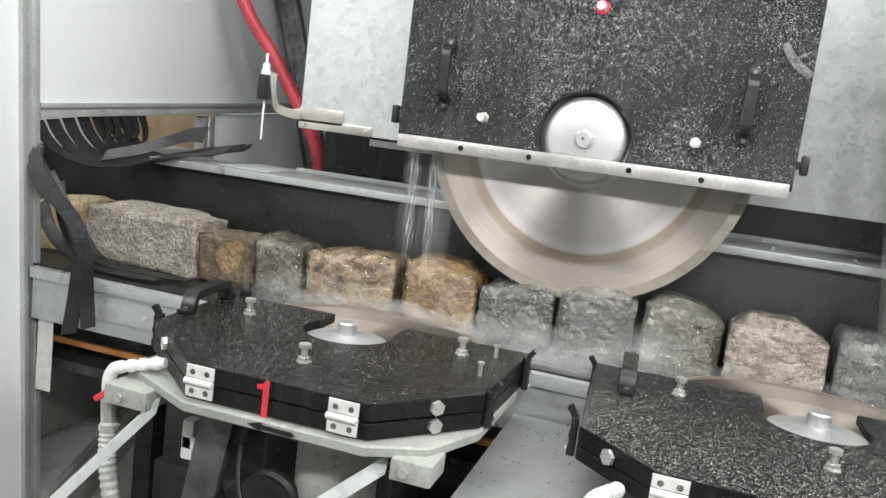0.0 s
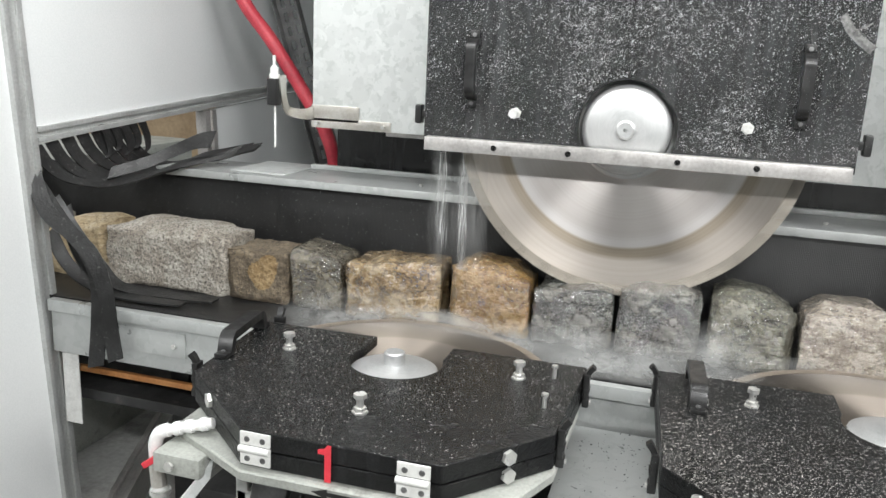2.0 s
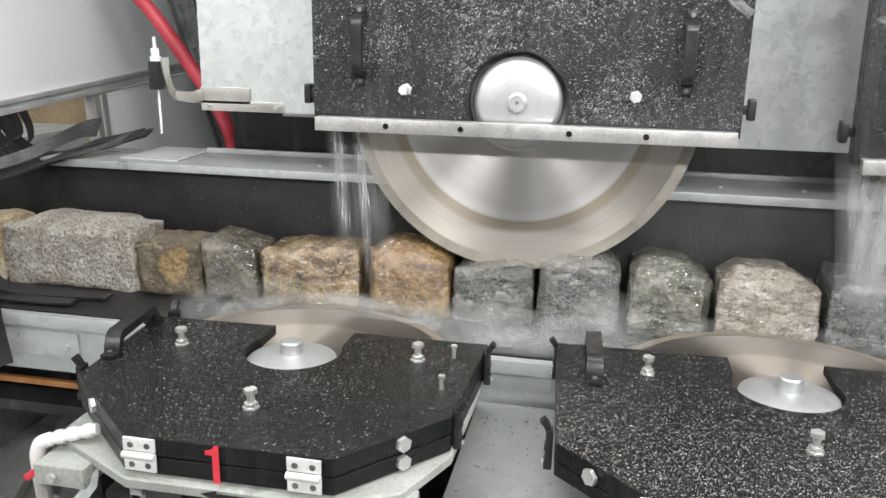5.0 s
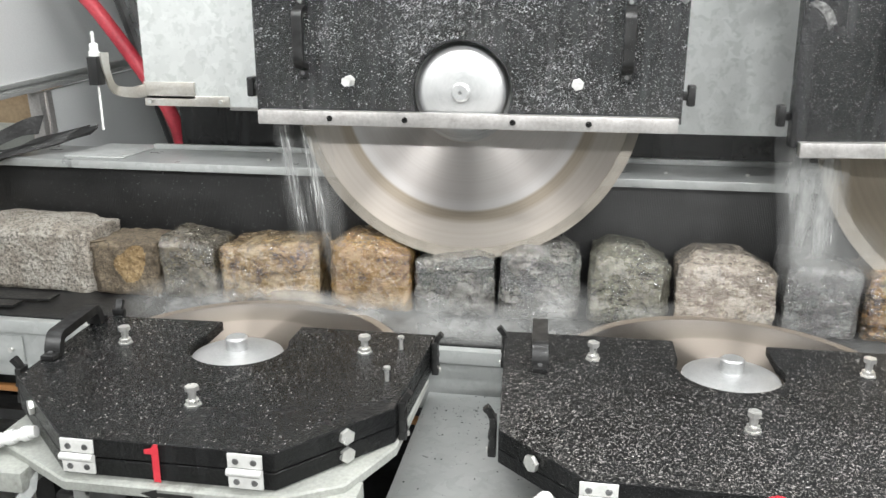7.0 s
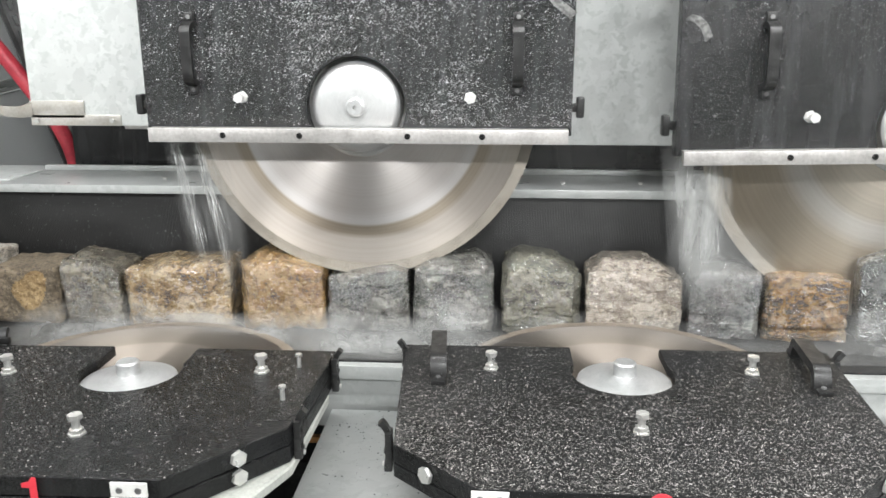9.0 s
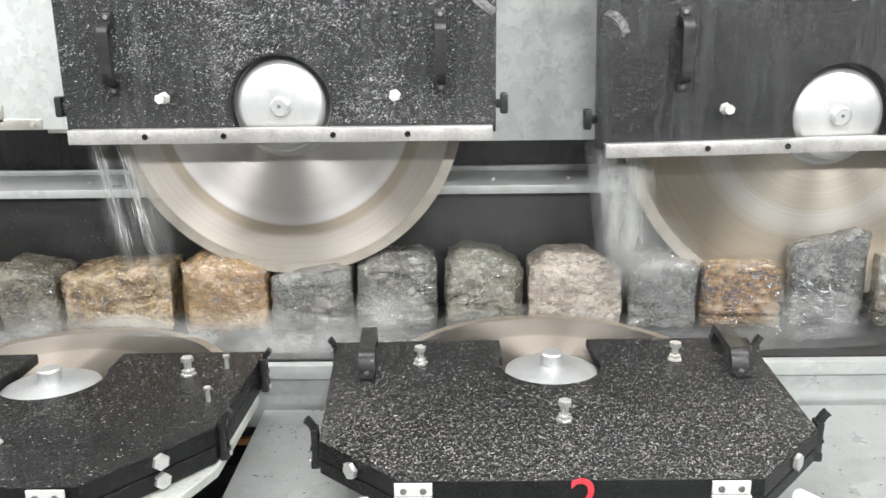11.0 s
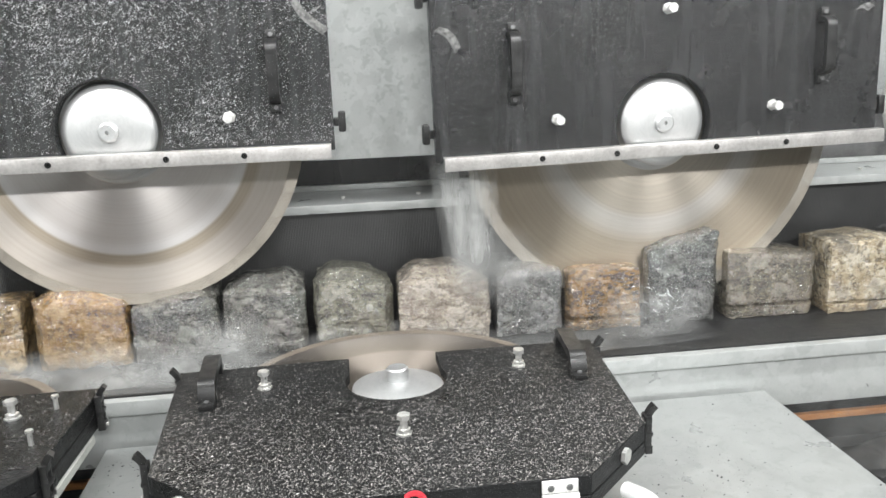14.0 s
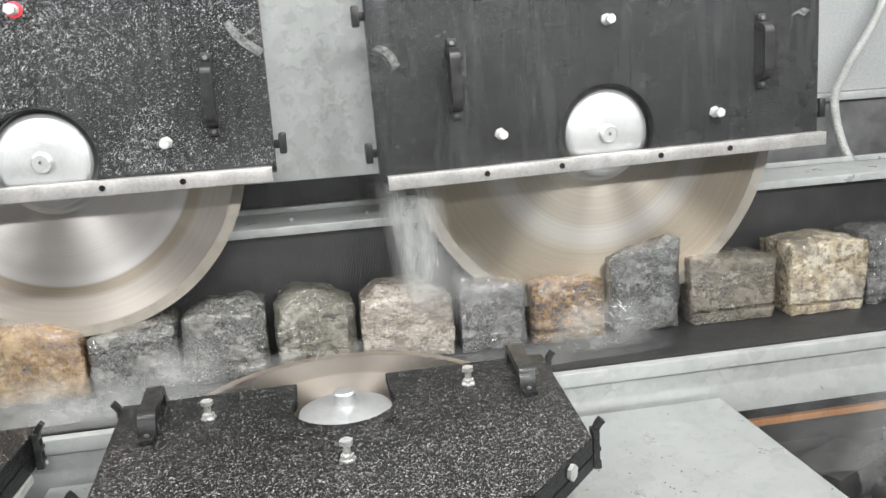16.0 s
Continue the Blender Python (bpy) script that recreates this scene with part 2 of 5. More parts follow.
ZINC = surface("zinc_bolt", (0.62, 0.62, 0.6), (0.78, 0.77, 0.74), 40, (0.25, 0.45), 0.75, 300, 0.1)
STAINLESS = surface("brushed_stainless", (0.58, 0.55, 0.5), (0.68, 0.66, 0.62), 14, (0.28, 0.42), 0.85, 180, 0.08)
STUD = surface("pale_stud", (0.5, 0.5, 0.48), (0.64, 0.64, 0.62), 50, (0.3, 0.45), 0.3, 200, 0.1)
NYLON = surface("white_nylon", (0.60, 0.60, 0.58), (0.72, 0.72, 0.70), 40, (0.4, 0.55), 0, 200, 0.08)
WHITE = surface("white_panel", (0.74, 0.76, 0.76), (0.8, 0.81, 0.81), 1.4, (0.4, 0.55), 0, 220, 0.04)
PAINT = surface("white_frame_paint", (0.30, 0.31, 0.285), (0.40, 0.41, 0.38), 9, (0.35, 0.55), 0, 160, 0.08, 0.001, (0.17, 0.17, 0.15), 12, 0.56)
PVC = surface("grey_white_pvc", (0.66, 0.67, 0.66), (0.78, 0.78, 0.77), 30, (0.35, 0.5), 0, 180, 0.06, 0.001, (0.45, 0.4, 0.32), 30, 0.62)
HOSE = surface("clear_hose", (0.46, 0.47, 0.45), (0.56, 0.56, 0.545), 20, (0.25, 0.4), 0, 150, 0.05)
RED = surface("red_paint", (0.62, 0.03, 0.05), (0.72, 0.05, 0.07), 30, (0.35, 0.5), 0, 160, 0.05)
RED_HOSE = surface("red_rubber", (0.42, 0.03, 0.05), (0.55, 0.06, 0.08), 12, (0.4, 0.55), 0, 120, 0.06)
BLACK = surface("black_plastic", grey(0.006), grey(0.016), 25, (0.28, 0.5), 0, 160, 0.15)
RUBBER = surface("black_rubber_dusty", grey(0.006), grey(0.022), 12, (0.3, 0.55), 0, 140, 0.5, 0.003, (0.17, 0.165, 0.155), 95, 0.60)
DARK = surface("dark_machine_iron", grey(0.012), grey(0.04), 8, (0.35, 0.65), 0.2, 90, 0.3, 0.002, (0.12, 0.11, 0.10), 18, 0.6)
IRON = surface("grey_cast_iron", grey(0.10), grey(0.2), 10, (0.35, 0.6), 0.5, 120, 0.2)
WOOD = surface("brown_board", (0.24, 0.17, 0.10), (0.36, 0.27, 0.17), 6, (0.5, 0.7), 0, 70, 0.2)
RUST = surface("orange_steel_edge", (0.42, 0.17, 0.05), (0.55, 0.26, 0.09), 14, (0.4, 0.6), 0.2, 100, 0.2)
CONCRETE = surface("concrete_floor", (0.26, 0.26, 0.25), (0.38, 0.38, 0.365), 2.2, (0.4, 0.75), 0, 60, 0.2, 0.002, (0.17, 0.17, 0.16), 5, 0.55)
WALL = surface("grey_wall", (0.40, 0.415, 0.415), (0.47, 0.485, 0.48), 1.2, (0.5, 0.7), 0, 130, 0.06)
CEIL = surface("pale_ceiling", (0.6, 0.6, 0.6), (0.68, 0.68, 0.67), 1.0, (0.6, 0.8), 0, 100, 0.06)
TAPE = surface("tape_residue", (0.03, 0.03, 0.03), (0.17, 0.17, 0.165), 90, (0.45, 0.6), 0, 200, 0.2)
BELT = ribbed("ribbed_belt", 0.013, 90.0)
BELT_WALL = ribbed("ribbed_side_belt", 0.011, 80.0)
CORE, SHINE, MUD, BEIGE = (0.70, 0.66, 0.635), (0.80, 0.77, 0.755), (0.50, 0.43, 0.345), (0.62, 0.565, 0.51)
BLADE_A = blade_mat("blade_steel", [(0.0, CORE), (0.63, CORE), (0.67, SHINE), (0.70, SHINE), (0.715, MUD), (0.76, MUD), (0.79, BEIGE), (0.93, BEIGE), (0.945, MUD), (1.0, BEIGE)], 0.39, 0.34)
BLADE_B = blade_mat("blade_steel_muddy", [(0.0, (0.50, 0.45, 0.385)), (0.49, (0.48, 0.43, 0.365)), (0.53, (0.575, 0.545, 0.51)), (0.60, (0.56, 0.525, 0.48)), (0.66, (0.45, 0.39, 0.315)), (0.9, (0.43, 0.365, 0.285)), (0.95, (0.5, 0.44, 0.36)), (1.0, (0.42, 0.36, 0.29))], 0.442, 0.33)
BLADE_C = blade_mat("blade_steel_flat", [(0.0, (0.27, 0.235, 0.205)), (0.6, (0.27, 0.235, 0.205)), (0.63, (0.19, 0.165, 0.14)), (1.0, (0.21, 0.19, 0.175))], 0.325, 0.5)
RIM = surface("diamond_rim", (0.33, 0.295, 0.25), (0.42, 0.385, 0.335), 60, (0.45, 0.65), 0.3, 220, 0.3)
RIM_WET = surface("diamond_rim_wet", (0.17, 0.14, 0.11), (0.25, 0.21, 0.17), 60, (0.4, 0.6), 0.3, 220, 0.3)

GRANITE = stone_mat("pale_granite", [(0.3, (0.25, 0.215, 0.175)), (0.55, (0.37, 0.335, 0.285)), (0.75, (0.46, 0.43, 0.38))], ((0.07, 0.062, 0.055), (0.54, 0.51, 0.46)), 120, False, None, None, 0.014)
TAN = stone_mat("tan_stone", [(0.3, (0.30, 0.22, 0.12)), (0.6, (0.44, 0.35, 0.22)), (0.8, (0.5, 0.43, 0.32))], ((0.2, 0.15, 0.09), (0.55, 0.47, 0.34)), 80, False)
BROWN = stone_mat("brown_stone_ochre", [(0.3, (0.0765, 0.06, 0.0396)), (0.6, (0.153, 0.12, 0.0828)), (0.8, (0.212, 0.168, 0.115))], ((0.0595, 0.048, 0.036), (0.272, 0.216, 0.144)), 90, False)
OCHRE = stone_mat("ochre_crust", [(0.3, (0.17, 0.11, 0.05)), (0.6, (0.28, 0.19, 0.09)), (0.8, (0.36, 0.26, 0.14))], ((0.13, 0.08, 0.035), (0.4, 0.3, 0.18)), 80, False)
GREY = stone_mat("grey_split_stone", [(0.3, (0.0432, 0.0364, 0.024)), (0.6, (0.0936, 0.0805, 0.054)), (0.8, (0.144, 0.126, 0.087))], ((0.036, 0.0315, 0.024), (0.158, 0.14, 0.096)), 70, True)
GOLD = stone_mat("golden_stone_wet", [(0.3, (0.0555, 0.035, 0.0136)), (0.47, (0.148, 0.0945, 0.0372)), (0.62, (0.266, 0.189, 0.093)), (0.78, (0.37, 0.294, 0.18))], ((0.074, 0.0455, 0.0186), (0.37, 0.301, 0.192)), 45, True)
AMBER = stone_mat("amber_granite_wet", [(0.3, (0.0887, 0.0514, 0.0124)), (0.55, (0.202, 0.121, 0.0363)), (0.75, (0.29, 0.189, 0.0725))], ((0.113, 0.0605, 0.0155), (0.355, 0.28, 0.135)), 70, True)
SLATE = stone_mat("dark_stone_wet", [(0.3, (0.0255, 0.0263, 0.0221)), (0.6, (0.0723, 0.0714, 0.0629)), (0.8, (0.153, 0.149, 0.132))], ((0.0255, 0.0255, 0.0229), (0.162, 0.157, 0.145)), 60, True)
MOSS = stone_mat("grey_green_stone_wet", [(0.3, (0.0553, 0.0553, 0.0406)), (0.6, (0.111, 0.109, 0.0819)), (0.8, (0.17, 0.162, 0.121))], ((0.0467, 0.0467, 0.0359), (0.187, 0.178, 0.14)), 75, True)
PINK = stone_mat("pinkish_granite_wet", [(0.3, (0.154, 0.133, 0.109)), (0.55, (0.262, 0.23, 0.187)), (0.75, (0.354, 0.318, 0.265))], ((0.0925, 0.0741, 0.0611), (0.385, 0.349, 0.292)), 60, True, (0.131, 0.107, 0.0848))
BLUE = stone_mat("grey_slate_wet", [(0.3, (0.0467, 0.0476, 0.0476)), (0.6, (0.0765, 0.0774, 0.0765)), (0.8, (0.119, 0.119, 0.116))], ((0.0425, 0.0425, 0.0425), (0.128, 0.128, 0.126)), 110, True, relief=0.006)
RUSTY = stone_mat("rust_brown_stone_wet", [(0.3, (0.0414, 0.0259, 0.0105)), (0.5, (0.115, 0.0653, 0.0203)), (0.68, (0.184, 0.104, 0.0315)), (0.8, (0.248, 0.173, 0.0675))], ((0.0414, 0.0288, 0.015), (0.221, 0.154, 0.0675)), 50, True, (0.202, 0.125, 0.0488), relief=0.012)
BLACKSTONE = stone_mat("black_stone_wet", [(0.3, (0.03, 0.032, 0.031)), (0.6, (0.06, 0.062, 0.06)), (0.8, (0.12, 0.122, 0.118))], ((0.025, 0.025, 0.025), (0.2, 0.2, 0.195)), 50, True, relief=0.012)
UMBER = stone_mat("umber_stone_wet", [(0.3, (0.06, 0.052, 0.036)), (0.6, (0.105, 0.092, 0.066)), (0.8, (0.155, 0.132, 0.095))], ((0.07, 0.06, 0.05), (0.25, 0.22, 0.17)), 100, True)
YELLOW = stone_mat("yellow_granite", [(0.3, (0.25, 0.19, 0.11)), (0.55, (0.40, 0.34, 0.235)), (0.75, (0.50, 0.45, 0.35))], ((0.09, 0.07, 0.045), (0.52, 0.48, 0.40)), 62, True, None, (0.13, 0.11, 0.085))

# pale ends of both tones stand in for glints on wet drops and grains
DROPS = surface("glint_drop_film", (0.03, 0.03, 0.031), (0.42, 0.42, 0.43), 80, (0.05, 0.18), 0, 300, 0.02, spec=0.9)
GRIT = surface("wet_stone_grit", (0.02, 0.019, 0.018), (0.44, 0.42, 0.40), 130, (0.08, 0.28), 0, 300, 0.05, spec=0.8)

MIST = spray_mat("mist", 0.62, 9.0, (1.0, 1.0, 1.6))
HAZE = spray_mat("thin_mist", 0.4, 5.0, (1.0, 1.0, 1.0))
BACK_HAZE = spray_mat("drifting_haze", 0.10, 3.0, (1.0, 1.0, 1.0))
VEIL = spray_mat("faint_haze", 0.025, 2.0, (1.0, 1.0, 1.0))
CURTAIN = spray_mat("atomised_water", 0.72, 9.0, (2.0, 2.0, 0.45))
JET = spray_mat("water_jet", 0.72, 40.0, (2.0, 2.0, 0.10))
FALL = spray_mat("falling_water", 0.34, 26.0, (2.2, 2.2, 0.12))


# ---- mesh helpers ----
ROOT = {}


def finish(bm, name, material, smooth=30):
    bmesh.ops.recalc_face_normals(bm, faces=bm.faces)
    me = bpy.data.meshes.new(name)
    bm.to_mesh(me)
    bm.free()
    for mm in material if isinstance(material, (list, tuple)) else (material,):
        me.materials.append(mm)
    if smooth:
        for poly in me.polygons:
            poly.use_smooth = True
        me.set_sharp_from_angle(angle=radians(smooth))
    return me


def empty(name, at, label, category, group="", kind=""):
    ob = new(name)
    ob.location = at
    ob.empty_display_size = 0.05
    ROOT[ob] = Vector(at)
    return tagged(ob, label, category, group, kind)


def part(name, bm, material, parent, label="", smooth=30):
    """One mesh, given in world metres, under a thing or under one of its parts."""
    off = ROOT[parent]
    bmesh.ops.translate(bm, verts=bm.verts, vec=-off)
    ob = new(name, finish(bm, name, material, smooth))
    ob.parent = parent
    ROOT[ob] = off
    return tagged(ob, label)


def thing(name, bm, material, label="", category="", group="", kind="", smooth=30):
    lo = Vector([min(v.co[i] for v in bm.verts) for i in range(3)])
    hi = Vector([max(v.co[i] for v in bm.verts) for i in range(3)])
    at = Vector(((lo.x + hi.x) / 2, (lo.y + hi.y) / 2, lo.z))
    bmesh.ops.translate(bm, verts=bm.verts, vec=-at)
    ob = new(name, finish(bm, name, material, smooth))
    ob.location = at
    ROOT[ob] = at
    return tagged(ob, label, category, group, kind)


def bevelled(bm, width, segments=2):
    if width:
        bmesh.ops.bevel(bm, geom=[e for e in bm.edges if len(e.link_faces) == 2 and e.calc_face_angle(0) > 0.5], offset=width, segments=segments, affect="EDGES", profile=0.6, clamp_overlap=True)
    return bm


def box(x0, x1, y0, y1, z0, z1, bevel=0.002):
    bm = bmesh.new()
    bmesh.ops.create_cube(bm, size=1, matrix=Matrix.Translation(((x0 + x1) / 2, (y0 + y1) / 2, (z0 + z1) / 2)) @ Matrix.Diagonal((x1 - x0, y1 - y0, z1 - z0, 1)))
    return bevelled(bm, bevel)


def boxes(rows, bevel=0.002):
    bm = bmesh.new()
    for r in rows:
        add(bm, box(*r, bevel))
    return bm


def add(bm, other, m=None):
    """Adds another bmesh to bm and frees it."""
    if m is not None:
        bmesh.ops.transform(other, matrix=m, verts=other.verts)
    made = {v: bm.verts.new(v.co) for v in other.verts}
    for fc in other.faces:
        bm.faces.new([made[v] for v in fc.verts]).material_index = fc.material_index
    other.free()
    return bm


def moved(bm, m):
    bmesh.ops.transform(bm, matrix=m, verts=bm.verts)
    return bm


def prism(outline, z0, z1, bevel=0.002):
    bm = bmesh.new()
    face = bm.faces.new([bm.verts.new((x, y, z0)) for x, y in outline])
    out = bmesh.ops.extrude_face_region(bm, geom=[face])
    bmesh.ops.translate(bm, verts=[v for v in out["geom"] if isinstance(v, bmesh.types.BMVert)], vec=(0, 0, z1 - z0))
    return bevelled(bm, bevel, 1)


def lathe(profile, segs=48):
    """A turned body about z from (radius, height) pairs."""
    bm = bmesh.new()
    rings = []
    for r, h in profile:
        if r < 1e-6:
            rings.append([bm.verts.new((0, 0, h))])
        else:
            rings.append([bm.verts.new((r * math.cos(2 * math.pi * i / segs), r * math.sin(2 * math.pi * i / segs), h)) for i in range(segs)])
    for a, b in zip(rings, rings[1:]):
        for i in range(segs):
            j = (i + 1) % segs
            vs = [a[i % len(a)], a[j % len(a)], b[j % len(b)], b[i % len(b)]]
            vs = list(dict.fromkeys(vs))
            if len(vs) > 2:
                bm.faces.new(vs)
    return bm


def smoothed(points, steps=6):
    """A Catmull-Rom line through the points."""
    ps = [Vector(q) for q in points]
    ps = [2 * ps[0] - ps[1], *ps, 2 * ps[-1] - ps[-2]]
    out = []
    for a, b, c, d in zip(ps, ps[1:], ps[2:], ps[3:]):
        for i in range(steps):
            s = i / steps
            out.append(0.5 * (2 * b + (c - a) * s + (2 * a - 5 * b + 4 * c - d) * s * s + (3 * b - a - 3 * c + d) * s ** 3))
    return out + [ps[-2]]


def tube(points, radius, segs=12, steps=6, ridge=0.0, pitch=0.012):
    """A round hose along the points; with ridge its radius ripples."""
    line = smoothed(points, steps)
    bm = bmesh.new()
    rings, up, run = [], Vector((0.3, 0.2, 0.9)), 0.0
    for i, q in enumerate(line):
        way = (line[min(i + 1, len(line) - 1)] - line[max(i - 1, 0)]).normalized()
        side = way.cross(up).normalized()
        up = side.cross(way).normalized()
        r = radius + (ridge if i % 2 else 0)
        rings.append([bm.verts.new(q + r * (math.cos(2 * math.pi * k / segs) * side + math.sin(2 * math.pi * k / segs) * up)) for k in range(segs)])
    for a, b in zip(rings, rings[1:]):
        for k in range(segs):
            bm.faces.new([a[k], a[(k + 1) % segs], b[(k + 1) % segs], b[k]])
    bm.faces.new(rings[0][::-1]), bm.faces.new(rings[-1])
    return bm


def ribbon(points, wide, thick, steps=8):
    """A bent flat strip; wide is its vector across, at the start and at the end."""
    line = smoothed(points, steps)
    bm = bmesh.new()
    rings = []
    for i, q in enumerate(line):
        s = i / (len(line) - 1)
        across = Vector(wide[0]).lerp(Vector(wide[1]), s)
        way = (line[min(i + 1, len(line) - 1)] - line[max(i - 1, 0)]).normalized()
        nrm = way.cross(across).normalized() * thick / 2
        rings.append([bm.verts.new(q + e) for e in (-across / 2 - nrm, across / 2 - nrm, across / 2 + nrm, -across / 2 + nrm)])
    for a, b in zip(rings, rings[1:]):
        for k in range(4):
            bm.faces.new([a[k], a[(k + 1) % 4], b[(k + 1) % 4], b[k]])
    bm.faces.new(rings[0][::-1]), bm.faces.new(rings[-1])
    return bm


def hex_bolt(at, axis, head=0.011, height=0.008, shank=0.006, length=0.03, nut=True):
    """Hex head on a shank with a nut, standing out along axis from at."""
    bm = lathe([(0, 0), (shank, 0), (shank, length), (0, length)], 12)
    add(bm, bevelled(lathe([(0, length), (head, length), (head, length + height), (0, length + height)], 6), 0.001, 1))
    if nut:
        add(bm, lathe([(0, 0), (head * 1.25, 0), (head * 1.25, 0.003), (head, 0.003), (head, 0.010), (0, 0.010)], 6))
    q = Vector(axis).to_track_quat("Z", "Y").to_matrix().to_4x4()
    return moved(bm, Matrix.Translation(at) @ q @ pose(0, 0, 0, 0, 0, 17))


def lettering(text, size, depth):
    cu = bpy.data.curves.new("lettering", "FONT")
    cu.body, cu.size, cu.extrude, cu.align_x, cu.align_y = text, size, depth, "CENTER", "CENTER"
    ob = bpy.data.objects.new("lettering", cu)
    scene.collection.objects.link(ob)
    me = bpy.data.meshes.new_from_object(ob.evaluated_get(bpy.context.evaluated_depsgraph_get()))
    bm = bmesh.new()
    bm.from_mesh(me)
    bpy.data.objects.remove(ob)
    bpy.data.meshes.remove(me)
    return bm


# ---- the hall and the machine's enclosure ----
def hall():
    thing("floor", box(-6, 6, -6, 5, -0.1, 0, 0), CONCRETE, "stained grey concrete workshop floor", "floor", kind="structure")
    thing("ceiling", box(-6, 6, -6, 5, 3.6, 3.7, 0), CEIL, "pale workshop ceiling", "ceiling", kind="structure")
    thing("wall_south", box(-6, 6, -6.1, -6, 0, 3.6, 0), WALL, "plain grey workshop wall", "wall", kind="structure")
    thing("wall_west", box(-6.1, -6, -6, 5, 0, 3.6, 0), WALL, "plain grey workshop wall", "wall", kind="structure")
    thing("wall_east", box(6, 6.1, -6, 5, 0, 3.6, 0), WALL, "plain grey workshop wall", "wall", kind="structure")
    thing("wall_north", box(-6, 6, 1.5, 1.56, 0, 3.6, 0), WALL, "pale grey panel wall behind the saws", "wall", kind="structure")
    # enclosure's end wall with the stone inlet
    end = empty("enclosure_wall", (-1.44, 0.6, 0), "white panelled end wall framed in aluminium profile", "wall", kind="structure")
    part("panel", box(-1.445, -1.43, -0.14, 1.5, 1.189, 2.9, 0), WHITE, end, "white upper panel")
    part("panel", box(-1.445, -1.43, 0.665, 1.5, 0.0, 1.142, 0), WHITE, end, "white lower panel")
    part("panel", box(-1.445, -1.43, -1.6, -0.205, 0.0, 2.9, 0), WHITE, end, "white side panel")
    rail = boxes([(-1.46, -1.42, -0.14, 1.5, 1.150, 1.163), (-1.46, -1.42, -0.14, 1.5, 1.176, 1.189), (-1.46, -1.428, -0.14, 1.5, 1.163, 1.176)], 0.001)
    part("crossbar", rail, ALU_DARK, end, "grooved aluminium crossbar")
    post = boxes([(-1.46, -1.415, -0.205, -0.188, 0, 2.9), (-1.46, -1.415, -0.165, -0.148, 0, 2.9), (-1.46, -1.421, -0.188, -0.165, 0, 2.9)], 0.001)
    part("post", post, ALU_DARK, end, "grooved aluminium corner post")
    p2 = boxes([(-1.46, -1.42, 0.60, 0.624, 0, 1.142), (-1.46, -1.42, 0.641, 0.665, 0, 1.142), (-1.46, -1.428, 0.624, 0.641, 0, 1.142)], 0.001)
    part("post", p2, ALU, end, "aluminium inlet post")
    # the whole frame leans a little out of plumb
    end.matrix_world = pose(-1.44, -0.155, 1.132, 3.7) @ pose(1.44, 0.15, -1.152) @ pose(*end.location)
    # far end
    far = empty("enclosure_wall", (2.7, 0.9, 0), "white panel wall with a grey ledge", "wall", kind="structure")
    part("panel", box(1.72, 3.6, 0.9, 0.915, 1.215, 2.9, 0), WALL, far)
    part("ledge", boxes([(1.72, 3.6, 0.86, 0.915, 1.185, 1.213)], 0.002), ALU_DARK, far, "grey profile ledge")
    part("skirt", box(1.72, 3.6, 0.885, 0.915, 0.0, 1.183, 0.002), IRON, far, "dull grey lower skirt")
    thing("hose", tube([(2.66, 0.87, 1.9), (2.50, 0.84, 1.5), (2.38, 0.82, 1.32), (2.31, 0.80, 1.2), (2.29, 0.72, 1.05), (2.28, 0.6, 0.95)], 0.013, 14, 30, 0.002), HOSE, "pale corrugated drain hose hanging down a wall", "hose")
    thing("hood_roof", box(-1.46, 3.6, 0.1, 1.5, 2.9, 2.93, 0), WHITE, "white roof panel of the saw enclosure", "roof", kind="structure")
    # things seen through the inlet
    thing("wooden_board", box(-2.7, -1.95, 1.455, 1.495, 0.80, 1.3, 0.004), WOOD, "brown wooden board leaning beyond the inlet", "board")
    bx = empty("steel_box", (-1.95, 0.45, 0.0), "white painted steel box beyond the inlet", "box")
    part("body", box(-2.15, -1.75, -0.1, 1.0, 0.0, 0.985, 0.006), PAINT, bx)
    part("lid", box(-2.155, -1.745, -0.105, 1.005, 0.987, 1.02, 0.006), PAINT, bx)


